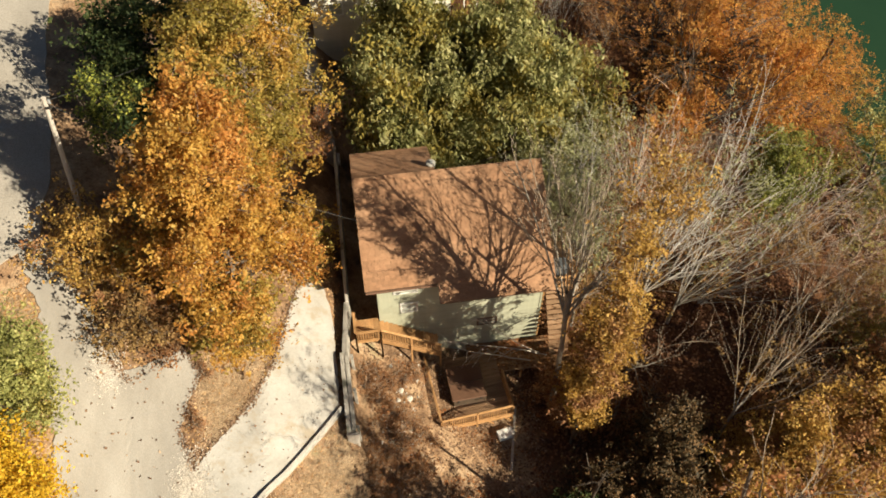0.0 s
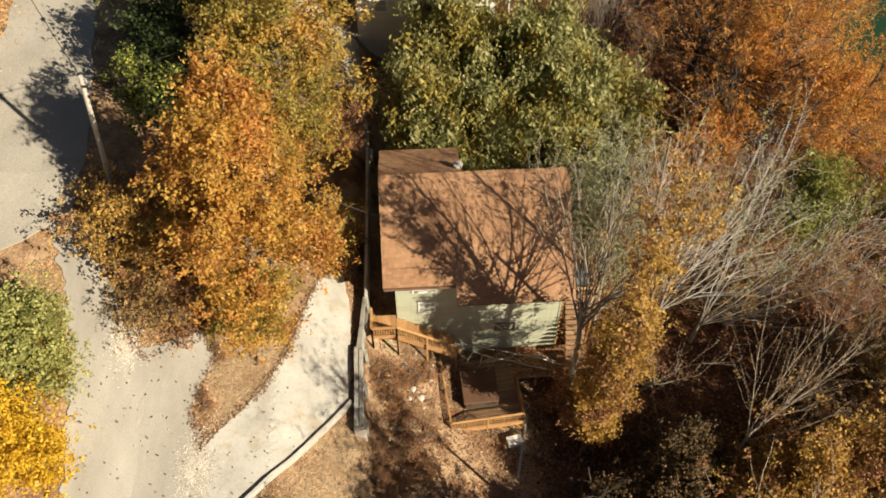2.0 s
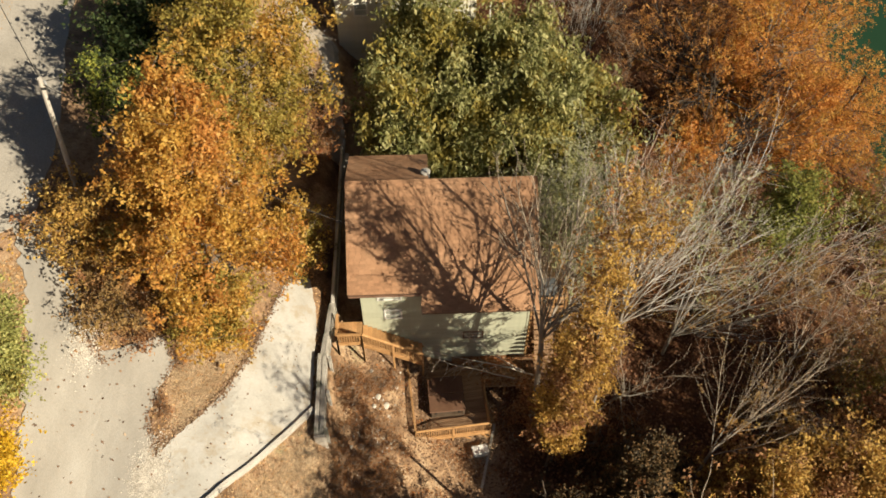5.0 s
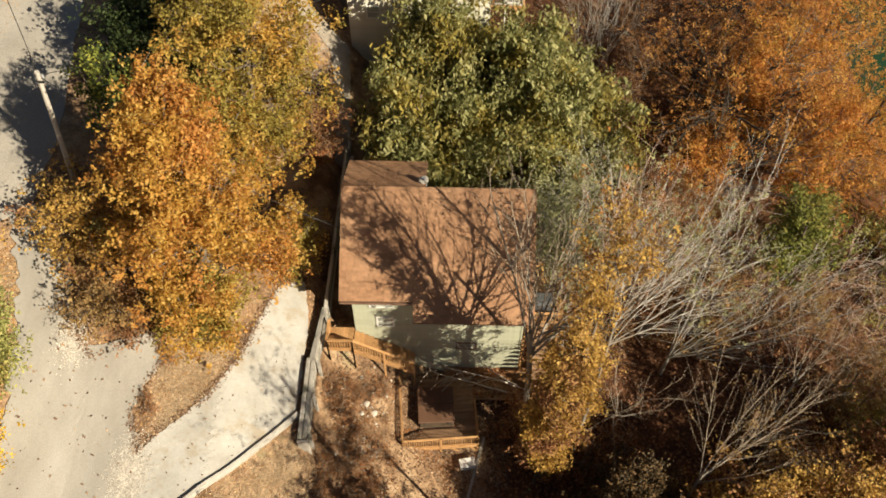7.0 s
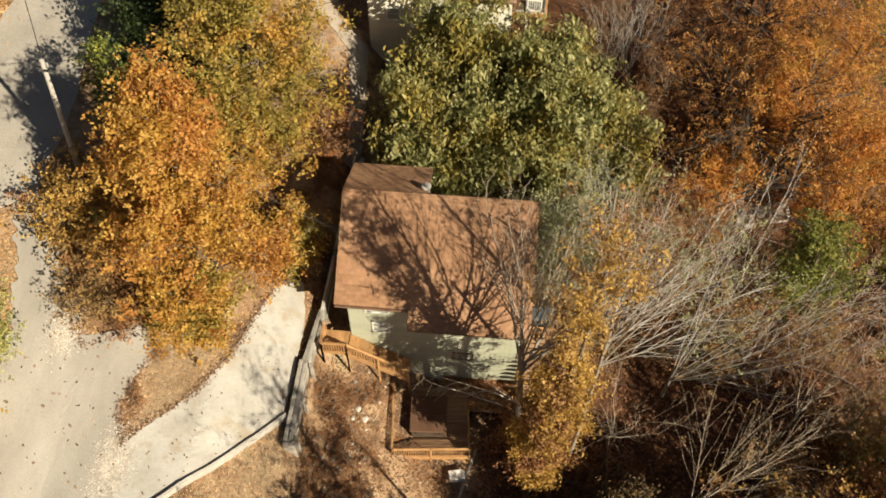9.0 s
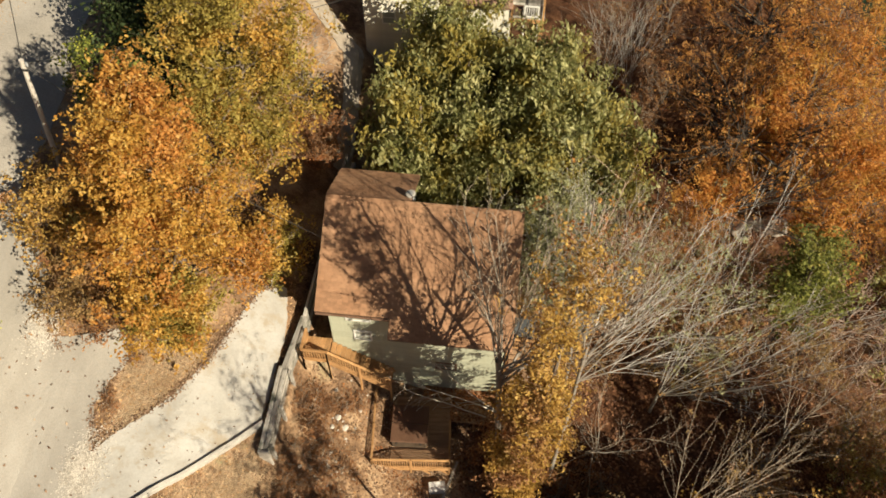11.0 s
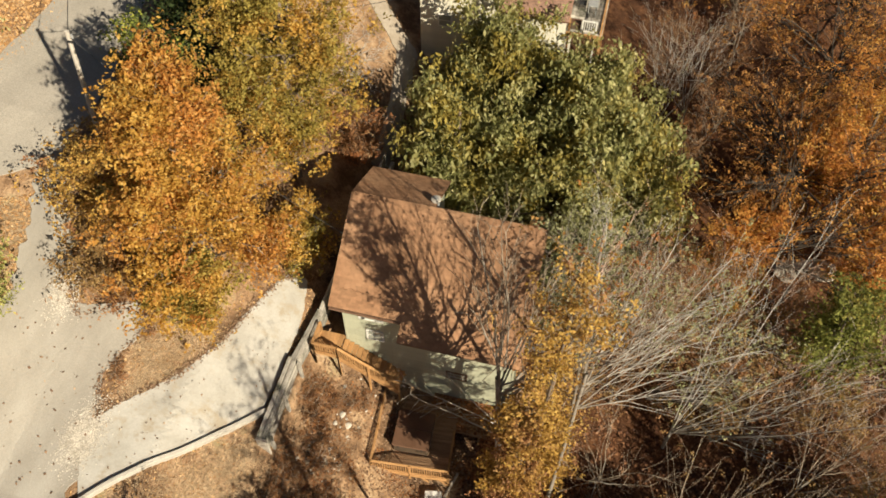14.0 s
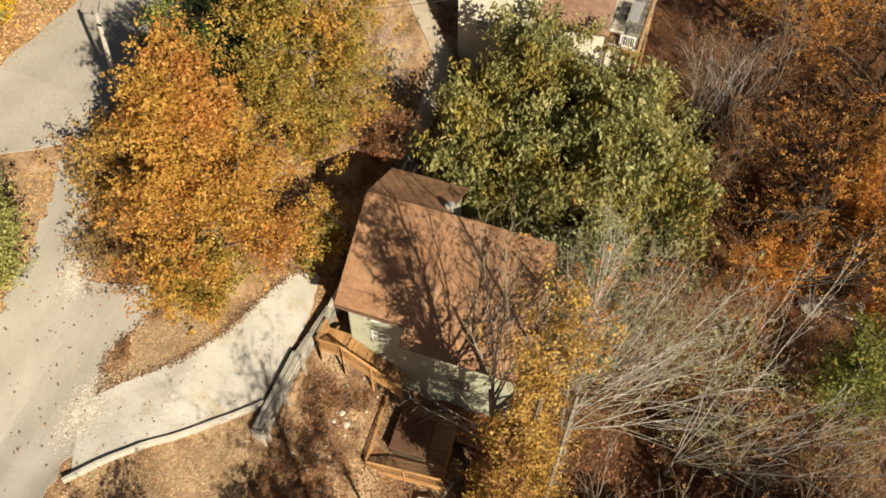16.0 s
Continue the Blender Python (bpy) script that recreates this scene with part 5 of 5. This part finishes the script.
litter("fallen_leaves", 6000, -20.5, -15.2, 14, 26.6, 0.03, 0.07, 11, "tan leaves and straw on the strip between lane and gravel", lambda x, y: (y < 24.3 + (x + 19.1) * 0.55) & (x < -15.0 - np.clip(y - 18, 0, 9) * 0.13), leaf=L_TAN)


def rubble(name, n, x, y, r, lift, size, seed, label):
    """Pale broken chips strewn on the ground round one spot."""
    rng = np.random.default_rng(seed)
    px, py = rng.normal(x, r[0], n), rng.normal(y, r[1], n)
    base = np.stack([px, py, ground(px, py) + lift], -1)
    s = size * rng.uniform(0.4, 1.4, (n, 1, 1))
    corner = np.array([(-1, -1, 0), (1, -1, 0), (1, 1, 0), (-1, 1, 0), (-0.6, -0.6, 0.7), (0.7, -0.5, 0.6), (0.5, 0.7, 0.75), (-0.6, 0.6, 0.65)])
    v = base[:, None] + s * (corner[None] + rng.normal(0, 0.2, (n, 8, 3)))
    q = np.array([(4, 5, 6, 7), (0, 1, 5, 4), (1, 2, 6, 5), (2, 3, 7, 6), (3, 0, 4, 7)])
    f = (np.arange(n)[:, None, None] * 8 + q[None]).reshape(-1, 4)
    return tagged(new(name, mesh_of(name, v.reshape(-1, 3), f, STONE)), label, "rubble", kind="stuff")


rubble("stone_chips", 3000, -9.3, 15.3, (0.42, 0.8), 0.1, 0.024, 31, "pale broken chips where the drive meets the gravel")
rubble("stone_chips", 1500, -13.0, 21.3, (0.35, 0.7), 0.1, 0.024, 32, "pale broken chips at the edge of the gravel")
rubble("stone_chips", 80, 0.6, 20.0, (0.8, 2.2), 0.02, 0.05, 33, "pale stone chips strewn through the yard")

# ---- broken limbs and boulders ----
for k, (p, d, ln) in enumerate((((9.7, 23.4, -8.0), (-0.86, 0.02, 0.5), 6.6), ((9.2, 23.6, -7.9), (-0.75, 0.05, 0.65), 5.0), ((8.6, 23.2, -8.0), (-0.95, 0.05, 0.45), 5.6))):
    g = Growth(200 + k)
    limb = g.bough(np.array(p), d, ln, 0.045, 8, 0.0, 0.07, 0.3)
    for q, dd, r in limb[1:] + limb[3:]:
        g.bough(q, turn_to(dd, g.rng.uniform(0, 6.28), g.rng.uniform(25, 55)), ln * g.rng.uniform(0.12, 0.3), max(0.014, r * 0.5), 3, 0, 0.12, 0.4)
    tagged(new("fallen_branch", g.wood("fallen_branch", BLEACH)), "bleached broken branch leaning from the porch against the green wall", "branch", "broken branches")
for k, (x, y, r) in enumerate(((24.8, 40.0, 0.8), (25.9, 40.8, 0.6), (27.2, 40.9, 0.9), (16.2, 18.6, 0.35), (13.0, 16.5, 0.3))):
    bm = bmesh.new()
    bmesh.ops.create_icosphere(bm, subdivisions=3, radius=r)
    for v in bm.verts:
        v.co *= 1 + 0.3 * noise.noise(v.co * (2.2 / r) * 0.6 + Vector((k * 3, 0, 0)))
        v.co.z *= 0.6
    tagged(part("boulder", bm, STONE, m=pose(x, y, gz(x, y) + r * 0.15, 0, 0, k * 50)), "pale boulder lying on the wooded bank", "boulder", "boulders")


def dry_grass(n, spots, seed, label):
    """Tufts of dead grass, each a handful of thin blades, in loose patches."""
    rng = np.random.default_rng(seed)
    pick = rng.integers(0, len(spots), n)
    sp = np.array(spots)[pick]
    x, y = rng.normal(sp[:, 0], sp[:, 2]), rng.normal(sp[:, 1], sp[:, 3])
    blades = 6
    x, y = np.repeat(x, blades) + rng.normal(0, 0.05, n * blades), np.repeat(y, blades) + rng.normal(0, 0.05, n * blades)
    root = np.stack([x, y, ground(x, y)], -1)
    a = rng.uniform(0, 6.28, n * blades)
    ln = rng.uniform(0.12, 0.34, n * blades)
    out = np.stack([np.cos(a), np.sin(a), 0 * a], -1)
    side = np.stack([-np.sin(a), np.cos(a), 0 * a], -1) * 0.014
    tip = root + out * ln[:, None] * 0.9 + np.stack([0 * a, 0 * a, ln * 0.12 + 0.03], -1)
    v = np.stack([root - side, root + side, tip], 1).reshape(-1, 3)
    me = mesh_of("dry_grass", v, np.arange(len(v)).reshape(-1, 3), STRAW)
    return tagged(new("dry_grass", me), label, "grass", kind="stuff")


dry_grass(1900, ((-8.0, 18.0, 0.35, 0.7), (-7.6, 19.3, 0.55, 0.7), (-7.0, 20.8, 0.6, 0.8), (-6.6, 22.0, 0.7, 0.7), (-8.6, 20.6, 0.5, 0.8)), 41, "dead straw coloured grass between the gravel and the drive")
dry_grass(2000, ((-3.6, 15.4, 0.8, 0.9), (-2.6, 16.8, 0.6, 0.8), (-4.6, 13.6, 0.9, 0.8), (-1.6, 15.6, 0.9, 0.9), (-2.2, 14.0, 1.0, 0.9)), 42, "dead straw coloured grass below the kerb")
dry_grass(1600, ((-16.9, 24.2, 0.7, 0.5), (-16.4, 22.8, 0.5, 0.8), (-15.8, 20.6, 0.3, 0.8), (-18.2, 24.0, 0.8, 0.3)), 43, "dead straw coloured grass between the lane and the gravel")
